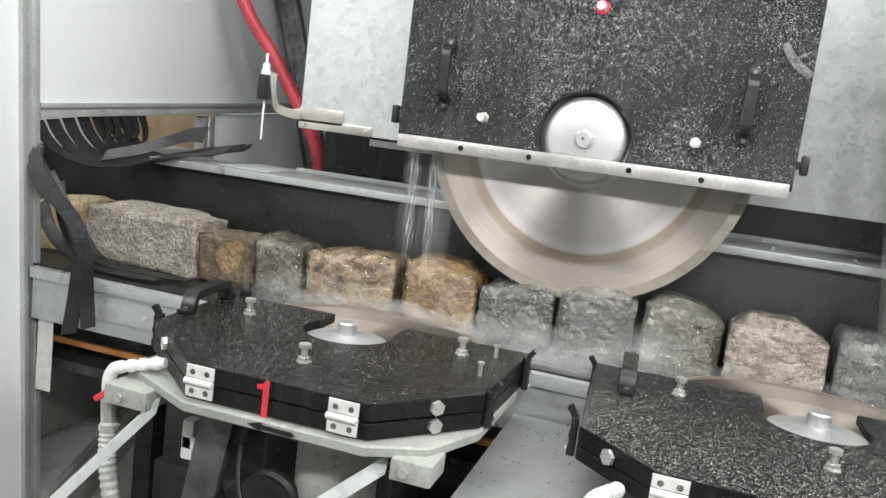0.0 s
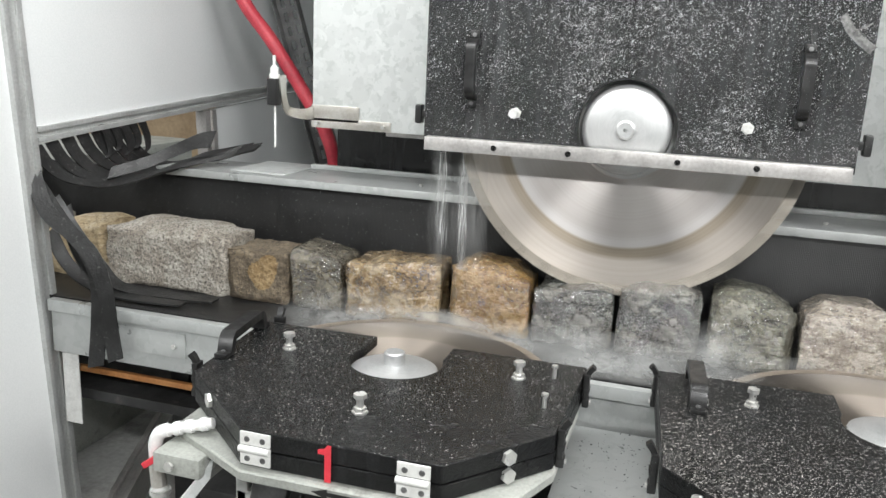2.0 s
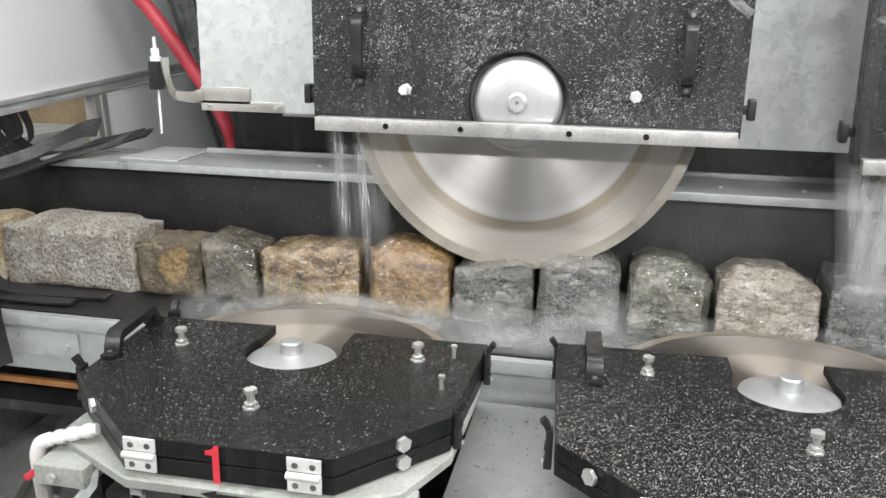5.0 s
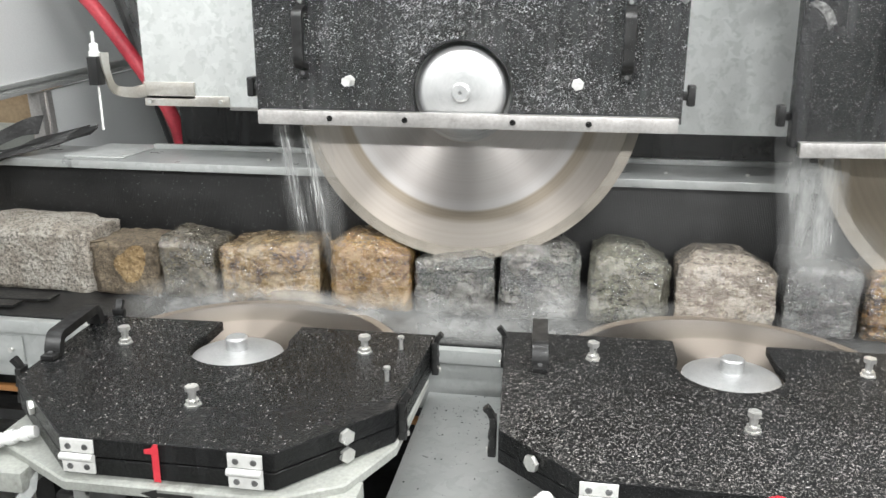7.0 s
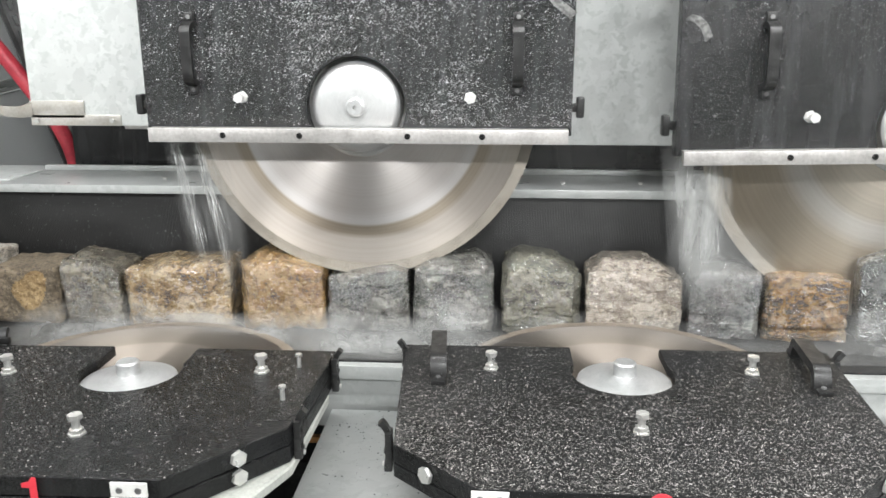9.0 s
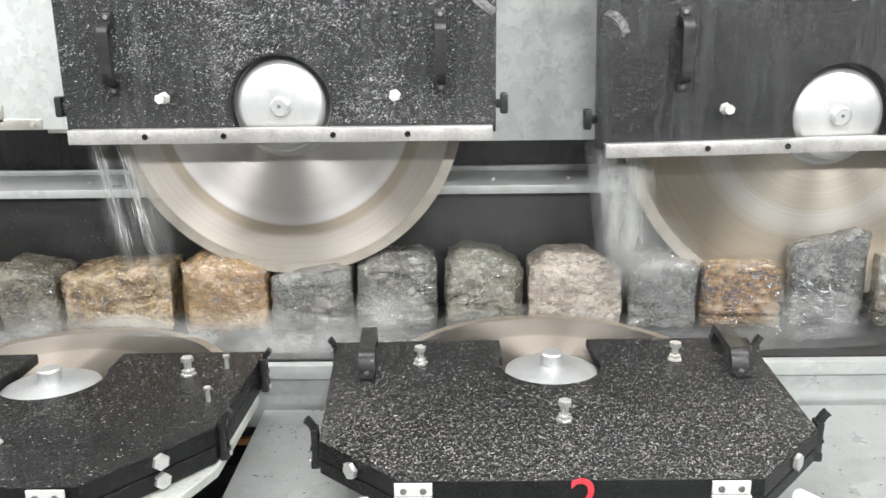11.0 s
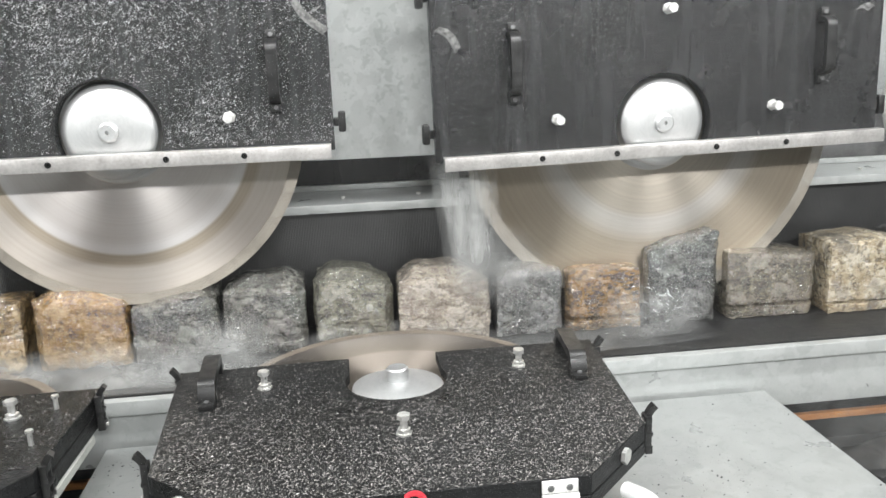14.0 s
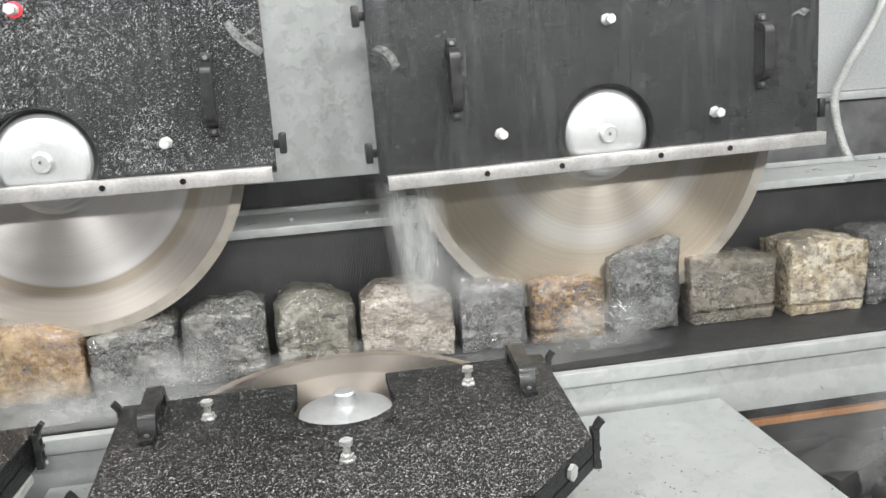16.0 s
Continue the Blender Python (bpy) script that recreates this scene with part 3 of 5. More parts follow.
def cable_tray():
    """Slotted steel rail leaning behind the saws."""
    a, b = Vector((-1.42, 0.9, 2.01)), Vector((-0.794, 0.9, 0.0))
    way = (b - a).normalized()
    side = Vector((0, 1, 0)).cross(way).normalized()
    tray = empty("cable_tray", (-1.1, 0.9, 0.0), "dark grey slotted steel rail leaning behind the saws", "rail")
    n = (b - a).length
    m = Matrix.Translation(a) @ Matrix((side, Vector((0, 1, 0)), way)).transposed().to_4x4()
    web = bmesh.new()
    k = 0.0
    strips = [(-0.042, -0.026), (-0.010, 0.010), (0.026, 0.042)]
    for x0, x1 in strips:
        add(web, box(x0, x1, -0.002, 0.002, 0, n, 0))
    while k < n - 0.03:
        for x0, x1 in ((-0.026, -0.010), (0.010, 0.026)):
            add(web, box(x0, x1, -0.002, 0.002, k, k + 0.018, 0))
        k += 0.05
    part("web", moved(web, m), IRON, tray, "slotted web")
    part("flange", moved(box(-0.046, -0.042, -0.03, 0.004, 0, n, 0.001), m), IRON, tray)
    part("flange", moved(box(0.042, 0.046, -0.03, 0.004, 0, n, 0.001), m), IRON, tray)
    thing("red_hose", tube([(-1.42, 0.5, 1.92), (-1.237, 0.5, 1.557), (-1.119, 0.5, 1.407), (-1.01, 0.5, 1.256), (-0.93, 0.5, 1.13), (-0.9, 0.5, 1.0), (-0.9, 0.5, 0.7)], 0.021, 14), RED_HOSE, "thick red rubber hose slanting behind the saws", "hose")


def conveyor():
    """Side rails, upright side belt and frame of the stone conveyor."""
    frame_ = empty("conveyor", (0.3, 0.0, 0.0), "galvanised steel stone conveyor with black belting", "conveyor")
    part("side_belt", box(-2.6, 2.9, 0.207, 0.219, 0.70, 1.026, 0.001), BELT_WALL, frame_, "upright black ribbed side belt")
    part("rear_rail", boxes([(-1.32, 2.9, 0.188, 0.40, 1.038, 1.043), (-1.32, 2.9, 0.180, 0.190, 1.022, 1.043)], 0.003), GALV_DULL, frame_, "wet galvanised cover rail")
    part("cover_plate", box(-1.10, -0.93, 0.22, 0.44, 1.0435, 1.047, 0.001), GALV, frame_, "loose galvanised cover plate")
    part("rail_lip", box(-0.93, 2.9, 0.385, 0.40, 1.0435, 1.058, 0.002), GALV_DULL, frame_, "raised rail lip")
    for x in (-0.95, -0.54, -0.12, 0.47, 0.66, 1.86):
        part("rail_bolt", hex_bolt((x, 0.26, 1.043), (0, 0, 1), 0.006, 0.004, 0.004, 0.002, False), ZINC, frame_)
    part("front_rail", boxes([(-1.405, 2.9, -0.175, -0.150, 0.700, 0.731), (-1.405, 2.9, -0.163, -0.150, 0.585, 0.698)], 0.003), GALV_DULL, frame_, "galvanised front side rail")
    part("joint_plate", box(-1.26, -1.0, -0.168, -0.163, 0.625, 0.69, 0.001), GALV_DULL, frame_, "bolted joint plate")
    for x in (-1.23, -1.03):
        part("joint_bolt", hex_bolt((x, -0.168, 0.655), (0, -1, 0), 0.007, 0.005, 0.005, 0.002, False), ZINC, frame_)
    part("lower_edge", box(-1.405, 2.9, -0.10, -0.085, 0.508, 0.524, 0.002), RUST, frame_, "orange painted lower edge")
    part("bed", box(-2.6, 2.9, -0.145, 0.20, 0.60, 0.715, 0.002), DARK, frame_)
    part("return_run", box(-2.6, 2.9, -0.12, 0.2, 0.44, 0.47, 0.004), DARK, frame_)
    for x in (-1.15, 1.9):
        part("leg", box(x - 0.03, x + 0.03, 0.02, 0.08, 0, 0.6, 0.003), DARK, frame_)
    back = empty("splash_wall", (0.4, 0.43, 1.0), "wet black splash wall behind the saw blades", "panel")
    part("sheet", box(-0.86, 1.78, 0.42, 0.44, 0.95, 1.6, 0.002), BOARD_B, back)
    part("hem", box(-0.70, -0.44, 0.40, 0.418, 1.155, 1.175, 0.002), ALU, back, "bright hem strip")
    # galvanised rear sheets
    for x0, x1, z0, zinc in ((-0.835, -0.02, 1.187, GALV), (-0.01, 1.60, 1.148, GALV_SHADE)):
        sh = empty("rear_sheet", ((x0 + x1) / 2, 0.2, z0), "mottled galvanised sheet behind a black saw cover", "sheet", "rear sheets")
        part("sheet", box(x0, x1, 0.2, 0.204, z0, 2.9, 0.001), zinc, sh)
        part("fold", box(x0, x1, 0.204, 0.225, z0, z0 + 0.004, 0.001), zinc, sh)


def limit_switch():
    sw = empty("limit_switch", (-0.83, 0.12, 1.18), "black limit switch on a bent stainless bracket", "sensor")
    part("bracket", boxes([(-0.837, -0.70, 0.196, 0.2, 1.205, 1.247), (-0.837, -0.61, 0.196, 0.2, 1.187, 1.213)], 0.001), STAINLESS, sw, "stainless mounting bracket")
    part("arm", ribbon([(-0.832, 0.195, 1.226), (-0.836, 0.15, 1.224), (-0.85, 0.10, 1.232), (-0.845, 0.065, 1.25), (-0.838, 0.038, 1.29), (-0.838, 0.036, 1.325)], ((0.0, 0.0, 0.034), (0.0, 0.034, 0.0)), 0.004), STAINLESS, sw, "bent stainless arm")
    part("housing", box(-0.865, -0.84, 0.005, 0.035, 1.252, 1.317, 0.003), BLACK, sw, "black switch housing")
    part("gland", moved(lathe([(0, 0), (0.013, 0), (0.013, 0.01), (0.010, 0.012), (0.010, 0.026), (0.006, 0.03), (0, 0.03)], 10), Matrix.Translation((-0.852, 0.02, 1.317))), NYLON, sw, "white cable gland")
    part("stub", moved(lathe([(0, 0), (0.004, 0), (0.004, 0.025), (0.0, 0.027)], 10), Matrix.Translation((-0.852, 0.02, 1.346))), NYLON, sw)
    part("rod", moved(lathe([(0, 0), (0.003, 0), (0.003, 0.105), (0, 0.105)], 8), Matrix.Translation((-0.85, 0.02, 1.148))), NYLON, sw, "thin white feeler rod")
    for q in ((-0.82, 1.198), (-0.63, 1.2)):
        part("bolt", hex_bolt((q[0], 0.193, q[1]), (0, -1, 0), 0.006, 0.004, 0.004, 0.001, False), ZINC, sw)


def curtain():
    """Black rubber strips of the stone inlet, dragged inwards."""
    rng = random.Random(4)
    sag = ((0.0, 1.122), (0.05, 1.075), (0.14, 1.034), (0.30, 1.012), (0.45, 1.02), (0.62, 1.047), (0.8, 1.064), (1.0, 1.082))
    for i in range(7):
        y0 = -0.145 + 0.056 * i
        ex, ey = -1.10 + rng.uniform(-0.035, 0.03), 0.30 + 0.012 * i
        pts = []
        for s, z in sag:
            x = -1.435 + (ex + 1.435) * s
            pts.append((x, y0 + (ey - y0) * s, z + 0.006 * i * (1 - 0.6 * s) + (0.02 * rng.random() if s == 1.0 else 0.0)))
        thing("curtain_strip", ribbon(pts, ((0.0, 0.044, 0.004), (0.012, 0.022, 0.016)), 0.004), RUBBER, "black rubber curtain strip swept over the rear rail", "curtain strip", "inlet curtain")
    thing("curtain_strip", ribbon([(-1.346, 0.015, 1.04), (-1.283, 0.085, 1.066), (-1.243, 0.13, 1.09), (-1.19, 0.19, 1.122), (-1.155, 0.22, 1.128)], ((0.0, 0.02, 0.03), (0.015, 0.012, 0.05)), 0.006), RUBBER, "wide dusty rubber strip lying on the rail", "curtain strip", "inlet curtain")
    for i in range(5):
        y0 = 0.10 + 0.042 * i
        thing("curtain_strip", ribbon([(-1.43, y0, 1.16), (-1.415, y0 + 0.004, 1.12), (-1.40, y0 - 0.012, 1.085 + 0.012 * (i % 2)), (-1.395, y0 - 0.035, 1.07 + 0.016 * (i % 2))], ((0, 0.036, 0), (0.006, 0.008, 0.0)), 0.004), RUBBER, "short curled black rubber curtain strip", "curtain strip", "inlet curtain")
    for pts, w in (
        ([(-1.43, -0.165, 1.06), (-1.372, -0.185, 0.964), (-1.27, -0.192, 0.898), (-1.228, -0.193, 0.812), (-1.232, -0.192, 0.70), (-1.25, -0.190, 0.575)], ((0.02, 0.03, 0.02), (0.044, 0.006, 0.012))),
        ([(-1.43, -0.15, 1.02), (-1.33, -0.18, 0.935), (-1.238, -0.199, 0.875), (-1.20, -0.201, 0.785), (-1.192, -0.200, 0.70), (-1.182, -0.198, 0.605)], ((0.02, 0.03, 0.02), (0.040, 0.004, 0.016))),
        ([(-1.43, -0.10, 0.98), (-1.37, -0.10, 0.90), (-1.30, -0.10, 0.82), (-1.24, -0.09, 0.762), (-1.10, -0.06, 0.746), (-0.99, -0.045, 0.744)], ((0.01, 0.03, 0.02), (0.0, 0.038, 0.0))),
        ([(-1.43, -0.12, 0.90), (-1.385, -0.12, 0.82), (-1.31, -0.118, 0.766), (-1.20, -0.112, 0.746), (-1.05, -0.10, 0.743)], ((0.01, 0.03, 0.02), (0.0, 0.036, 0.0))),
        ([(-1.43, -0.06, 0.95), (-1.40, -0.07, 0.86), (-1.34, -0.085, 0.79), (-1.27, -0.075, 0.752), (-1.16, -0.06, 0.748)], ((0.01, 0.03, 0.02), (0.0, 0.036, 0.0))),
    ):
        thing("curtain_strip", ribbon(pts, w, 0.005), RUBBER, "long black rubber curtain strip drooping over the stones", "curtain strip", "inlet curtain")
    thing("paper_tag", box(-1.39, -1.34, -0.150, -0.147, 0.38, 0.68, 0), NYLON, "white hanging strip beside the inlet post", "tag")


# ---- saws ----
def saw_blade(name, radius, mat, flange, label, rim_mat=None):
    """A diamond saw disc with its clamping flange, turning about its own z."""
    ob = empty(name, (0, 0, 0), label, "saw blade", "saw blades")
    core = bmesh.new()
    add(core, lathe([(0, -0.0022), (radius * 0.94, -0.0022), (radius * 0.94, 0.0022), (radius * 0.60, 0.0022), (radius * 0.597, 0.0026), (0, 0.0026)], 128))
    part("core", core, mat, ob, "turned steel core with slurry rings")
    rim = bmesh.new()
    n = 36
    for k in range(n):
        a0, a1 = 2 * math.pi * k / n, 2 * math.pi * (k + 0.86) / n
        vs = []
        for z in (-0.003, 0.003):
            for r in (radius * 0.938, radius):
                for s in range(4):
                    a = a0 + (a1 - a0) * s / 3
                    vs.append(rim.verts.new((r * math.cos(a), r * math.sin(a), z)))
        lo_in, lo_out, hi_in, hi_out = vs[0:4], vs[4:8], vs[8:12], vs[12:16]
        for s in range(3):
            rim.faces.new([lo_in[s], lo_in[s + 1], lo_out[s + 1], lo_out[s]])
            rim.faces.new([hi_in[s], hi_out[s], hi_out[s + 1], hi_in[s + 1]])
            rim.faces.new([lo_out[s], lo_out[s + 1], hi_out[s + 1], hi_out[s]])
        for e in (0, 3):
            rim.faces.new([lo_in[e], lo_out[e], hi_out[e], hi_in[e]])
    part("diamond_rim", rim, rim_mat or RIM, ob, "segmented diamond rim", 0)
    for nm, prof, lab in flange:
        part(nm, lathe(prof, 64), STEEL, ob, lab)
    return ob


UP_FLANGE = (
    ("clamp_ring", [(0, 0.003), (0.114, 0.003), (0.114, 0.016), (0.107, 0.022), (0.0, 0.022)], "steel clamping ring"),
    ("cap", [(0, 0.022), (0.098, 0.022), (0.098, 0.056), (0.095, 0.066), (0.088, 0.072), (0.080, 0.075), (0.024, 0.077), (0.0, 0.077)], "bright turned steel cap"),
    ("boss", [(0, 0.076), (0.021, 0.076), (0.020, 0.086), (0.016, 0.089), (0.004, 0.089), (0.003, 0.080), (0, 0.080)], "small centre boss"),
)
LOW_FLANGE = (
    ("cap", [(0, 0.003), (0.088, 0.003), (0.087, 0.007), (0.07, 0.013), (0.03, 0.02), (0.0, 0.02)], "bright turned steel cap"),
    ("boss", [(0, 0.019), (0.021, 0.019), (0.021, 0.042), (0.018, 0.045), (0, 0.045)], "steel centre boss"),
)
BLADES = [
    (saw_blade("vertical_saw_blade", 0.39, BLADE_A, UP_FLANGE, "large spinning upright diamond saw blade with bright core"), pose(0.005, 0.065, 1.253, 90, 0, 0)),
    (saw_blade("vertical_saw_blade", 0.442, BLADE_B, UP_FLANGE, "large spinning upright diamond saw blade coated with brown slurry"), pose(1.189, 0.065, 1.22, 90, 0, 0)),
    (saw_blade("horizontal_saw_blade", 0.322, BLADE_C, LOW_FLANGE, "flat spinning diamond saw blade under a black guard", RIM_WET), pose(-0.378, -0.365, 0.768, 0, 0, 0)),
    (saw_blade("horizontal_saw_blade", 0.325, BLADE_C, LOW_FLANGE, "flat spinning diamond saw blade under a gritty black guard", RIM_WET), pose(0.552, -0.305, 0.766, 0, 0, 0)),
]


def arc(cx, cy, r, a0, a1, n):
    return [(cx + r * math.cos(radians(a0 + (a1 - a0) * i / n)), cy + r * math.sin(radians(a0 + (a1 - a0) * i / n))) for i in range(n + 1)]


def beads(name, place, normal, inside, spread, n, size, seed, material, parent, label):
    """Small drops and grains of stone stuck to a board, as one part: place(u, v) gives a point, inside tells if it lies on the board."""
    rng = random.Random(seed)
    nrm = Vector(normal).normalized()
    e1 = nrm.orthogonal().normalized()
    e2 = nrm.cross(e1)
    verts, faces = [], []
    made = 0
    while made < n:
        u, v = rng.random(), rng.random()
        q = place(u, v)
        if not inside(q) or rng.random() > spread(q):
            continue
        made += 1
        r = size * (0.45 + 0.9 * rng.random() ** 2.5)
        h = r * rng.uniform(0.5, 1.0)
        a = rng.uniform(0, 6.28)
        long = rng.uniform(1.0, 1.7)
        base = len(verts)
        for ring, (rr, hh) in enumerate(((1.0, -0.05), (0.72, 0.62))):
            for k in range(5):
                ang = a + 6.2832 * (k + 0.5 * ring) / 5
                verts.append(q + e1 * (math.cos(ang) * r * rr * long) + e2 * (math.sin(ang) * r * rr) + nrm * (h * hh))
        verts.append(q + nrm * h)
        for k in range(5):
            k2 = (k + 1) % 5
            faces += [(base + k, base + k2, base + 5 + k), (base + k2, base + 5 + k2, base + 5 + k), (base + 5 + k, base + 5 + k2, base + 10)]
    off = ROOT[parent]
    me = bpy.data.meshes.new(name)
    me.from_pydata([v - off for v in verts], [], faces)
    me.materials.append(material)
    for poly in me.polygons:
        poly.use_smooth = True
    ob = new(name, me)
    ob.parent = parent
    ROOT[ob] = off
    return tagged(ob, label, kind="stuff")


def within(outline, x, y):
    """Whether a point lies inside a closed outline."""
    hit = False
    for (x0, y0), (x1, y1) in zip(outline, outline[1:] + outline[:1]):
        if (y0 > y) != (y1 > y) and x < (x1 - x0) * (y - y0) / (y1 - y0) + x0:
            hit = not hit
    return hit


def bow_handle(parent, a, b, out, width, mat, screws=True, thick=0.012):
    """A flat bow handle from a to b that stands out along the vector out."""
    a, b, out = Vector(a), Vector(b), Vector(out)
    way = (b - a).normalized()
    across = way.cross(out).normalized() * width
    n = (b - a).length
    h = part("handle", ribbon([a, a + out * 0.45 + way * n * 0.02, a + out * 0.95 + way * n * 0.09, a + out + way * n * 0.25, b + out - way * n * 0.25, b + out * 0.95 - way * n * 0.09, b + out * 0.45 - way * n * 0.02, b], (across, across), thick, 4), mat, parent, "black plastic bow handle")
    if screws:
        for q, s in ((a, -1), (b, 1)):
            c = q + way * s * 0.013
            part("foot", bevelled(moved(lathe([(0, 0), (width * 0.62, 0), (width * 0.62, 0.009), (0, 0.009)], 4), Matrix.Translation(c) @ out.to_track_quat("Z", "Y").to_matrix().to_4x4() @ pose(0, 0, 0, 0, 0, 45)), 0.002), mat, h)
            part("screw", hex_bolt(c + out.normalized() * 0.009, out, 0.005, 0.003, 0.003, 0.001, False), IRON, h)
    return h


def knob(parent, at, side):
    """A black toggle latch knob on the edge of a board."""
    x, y, z = at
    k = part("latch", boxes([(min(x, x + side * 0.02), max(x, x + side * 0.02), y - 0.008, y + 0.012, z - 0.008, z + 0.010)], 0.003), BLACK, parent, "black latch")
    part("grip", box(x + side * 0.018 - 0.008, x + side * 0.018 + 0.008, y - 0.014, y + 0.014, z - 0.02, z + 0.024, 0.005), BLACK, k)


def saw_cover(name, x0, x1, z0, hub, hole, bar, bar_holes, handles, studs, knobs, mat, tape, drops, label):
    cover = empty(name, ((x0 + x1) / 2, 0.0, z0), label, "saw cover", "saw covers")
    hx, hz = hub
    d = math.degrees(math.asin((hz - z0) / hole))
    outline = [(x0, 2.05), (x0, z0), *arc(hx, hz, hole, 180 + d, -d, 40), (x1, z0), (x1, 2.05)]
    bm = prism(outline, -0.02, 0.012, 0.0015)
    part("board", moved(bm, Matrix(((1, 0, 0, 0), (0, 0, 1, 0), (0, 1, 0, 0), (0, 0, 0, 1)))), mat, cover, "wet black coated board", 20)
    b0, b1, bz0, bz1 = bar
    lip = bmesh.new()
    for r in ((b0, b1, -0.048, -0.044, bz0, bz1), (b0, b1, -0.044, -0.021, bz0, bz0 + 0.003), (b0, b1, -0.044, -0.021, bz1 - 0.003, bz1)):
        add(lip, box(*r, 0.0008))
    br = part("edge_bar", lip, ALU, cover, "bright aluminium edge bar")
    for e0 in (b0 + 0.001, b1 - 0.004):
        part("bar_end", box(e0, e0 + 0.003, -0.043, -0.022, bz0 + 0.004, bz1 - 0.004, 0), STAINLESS, br)
    for hxx in bar_holes:
        part("screw", moved(lathe([(0, 0), (0.0065, 0), (0.006, 0.002), (0.003, 0.002), (0.003, 0.0), (0, 0)], 14), Matrix.Translation((hxx, -0.048, (bz0 + bz1) / 2)) @ pose(0, 0, 0, 90)), BLACK, br, "dark countersunk screw")
    for (hx0, za, zb) in handles:
        bow_handle(cover, (hx0, -0.02, za + 0.018), (hx0, -0.02, zb - 0.018), (0, -0.034, 0), 0.022, BLACK)
    for sx, sz, red in studs:
        s = part("stud", hex_bolt((sx, -0.02, sz), (0, -1, 0), 0.0105, 0.009, 0.008, 0.022, True), STUD, cover, "white capped clamping stud")
        if red:
            part("washer", moved(lathe([(0, 0), (0.0155, 0), (0.0155, 0.003), (0, 0.003)], 20), Matrix.Translation((sx, -0.0205, sz)) @ pose(0, 0, 0, 90)), RED, s, "red washer")
    for kx, kz, side in knobs:
        knob(cover, (kx, 0.0, kz), side)
    for tx, tz, pts in tape:
        part("tape_mark", ribbon([(tx + a, -0.0205, tz + b) for a, b in pts], ((0.012, 0, 0.010), (0.014, 0, 0.012)), 0.0006, 5), TAPE, cover, "torn tape residue")
    n, size, spread = drops
    beads("glinting_drops", lambda u, v: Vector((x0 + (x1 - x0) * u, -0.02, z0 + 0.02 + 0.52 * v)), (0, -1, 0),
          lambda q: (q.x - hx) ** 2 + (q.z - hz) ** 2 > (hole + 0.004) ** 2 and q.z > bz1 + 0.003, spread, n, size, int(1000 * x1), DROPS, cover, "clinging water drops, paled for lamp glints")
    return cover


def saw_covers():
    saw_cover("saw_cover", -0.448, 0.461, 1.196, (0.007, 1.253), 0.106, (-0.437, 0.453, 1.181, 1.211), (-0.275, -0.11, 0.119, 0.275),
              ((-0.336, 1.285, 1.443), (0.346, 1.285, 1.441)), ((-0.236, 1.274, False), (0.249, 1.274, False), (0.005, 1.546, True)),
              ((-0.448, 1.255, -1), (0.461, 1.252, 1)), BOARD,
              ((0.41, 1.478, ((-0.015, 0.025), (0.0, 0.0), (0.018, -0.018), (0.047, -0.04))), (0.415, 1.47, ((0.0, 0.0), (0.022, 0.012), (0.03, 0.014)))),
              # drops crowd at top centre and lower right, where lamp sheen is painted in
              (36000, 0.0008, lambda q: min(1.0, 0.16 + 1.2 * max(0.0, noise.noise(q * 7.0)) + 0.9 * math.exp(-((q.x - 0.02) / 0.22) ** 2 - ((q.z - 1.56) / 0.14) ** 2) + 0.7 * math.exp(-((q.x - 0.22) / 0.12) ** 2 - ((q.z - 1.25) / 0.03) ** 2))),
              "wet black saw cover board with aluminium edge bar and white studs")
    tilted = saw_cover("saw_cover", 0.676, 1.694, 1.165, (1.187, 1.22), 0.109, (0.69, 1.699, 1.149, 1.178), (0.903, 1.07, 1.298, 1.462),
                       ((0.85, 1.286, 1.446), (1.55, 1.293, 1.446)), ((0.944, 1.243, False), (1.44, 1.245, False), (1.193, 1.464, False)),
                       ((0.676, 1.225, -1), (0.676, 1.508, -1), (1.694, 1.227, 1)), BOARD_B,
                       ((0.69, 1.445, ((0.0, 0.0), (0.02, -0.008), (0.034, -0.024), (0.042, -0.045))), (1.63, 1.444, ((0.0, 0.0), (0.018, 0.006), (0.034, 0.0)))),
                       (7000, 0.0006, lambda q: 0.4 + 0.3 * noise.noise(q * 9.0)),
                       "streaked black saw cover board with aluminium edge bar and white studs")
    tilted.rotation_euler = (0, radians(-1.05), 0)


def hinge(parent, x, y, z0, z1):
    h = part("hinge", boxes([(x - 0.027, x + 0.027, y - 0.004, y, (z0 + z1) / 2 + 0.006, z1), (x - 0.027, x + 0.027, y - 0.004, y, z0, (z0 + z1) / 2 - 0.004)], 0.0012), NYLON, parent, "white painted butt hinge")
    part("pin", moved(lathe([(0, 0), (0.006, 0), (0.006, 0.054), (0, 0.054)], 14), Matrix.Translation((x - 0.027, y - 0.006, (z0 + z1) / 2)) @ pose(0, 0, 0, 0, 90, 0)), NYLON, h)
    for sx in (-0.014, 0.014):
        for sz in (z1 - 0.012, z0 + 0.011):
            part("screw", moved(lathe([(0, 0), (0.0052, 0), (0.0046, 0.0014), (0.002, 0.0014), (0.0018, 0.0004), (0, 0.0004)], 12), Matrix.Translation((x + sx, y - 0.004, sz)) @ pose(0, 0, 0, 90)), IRON, h)


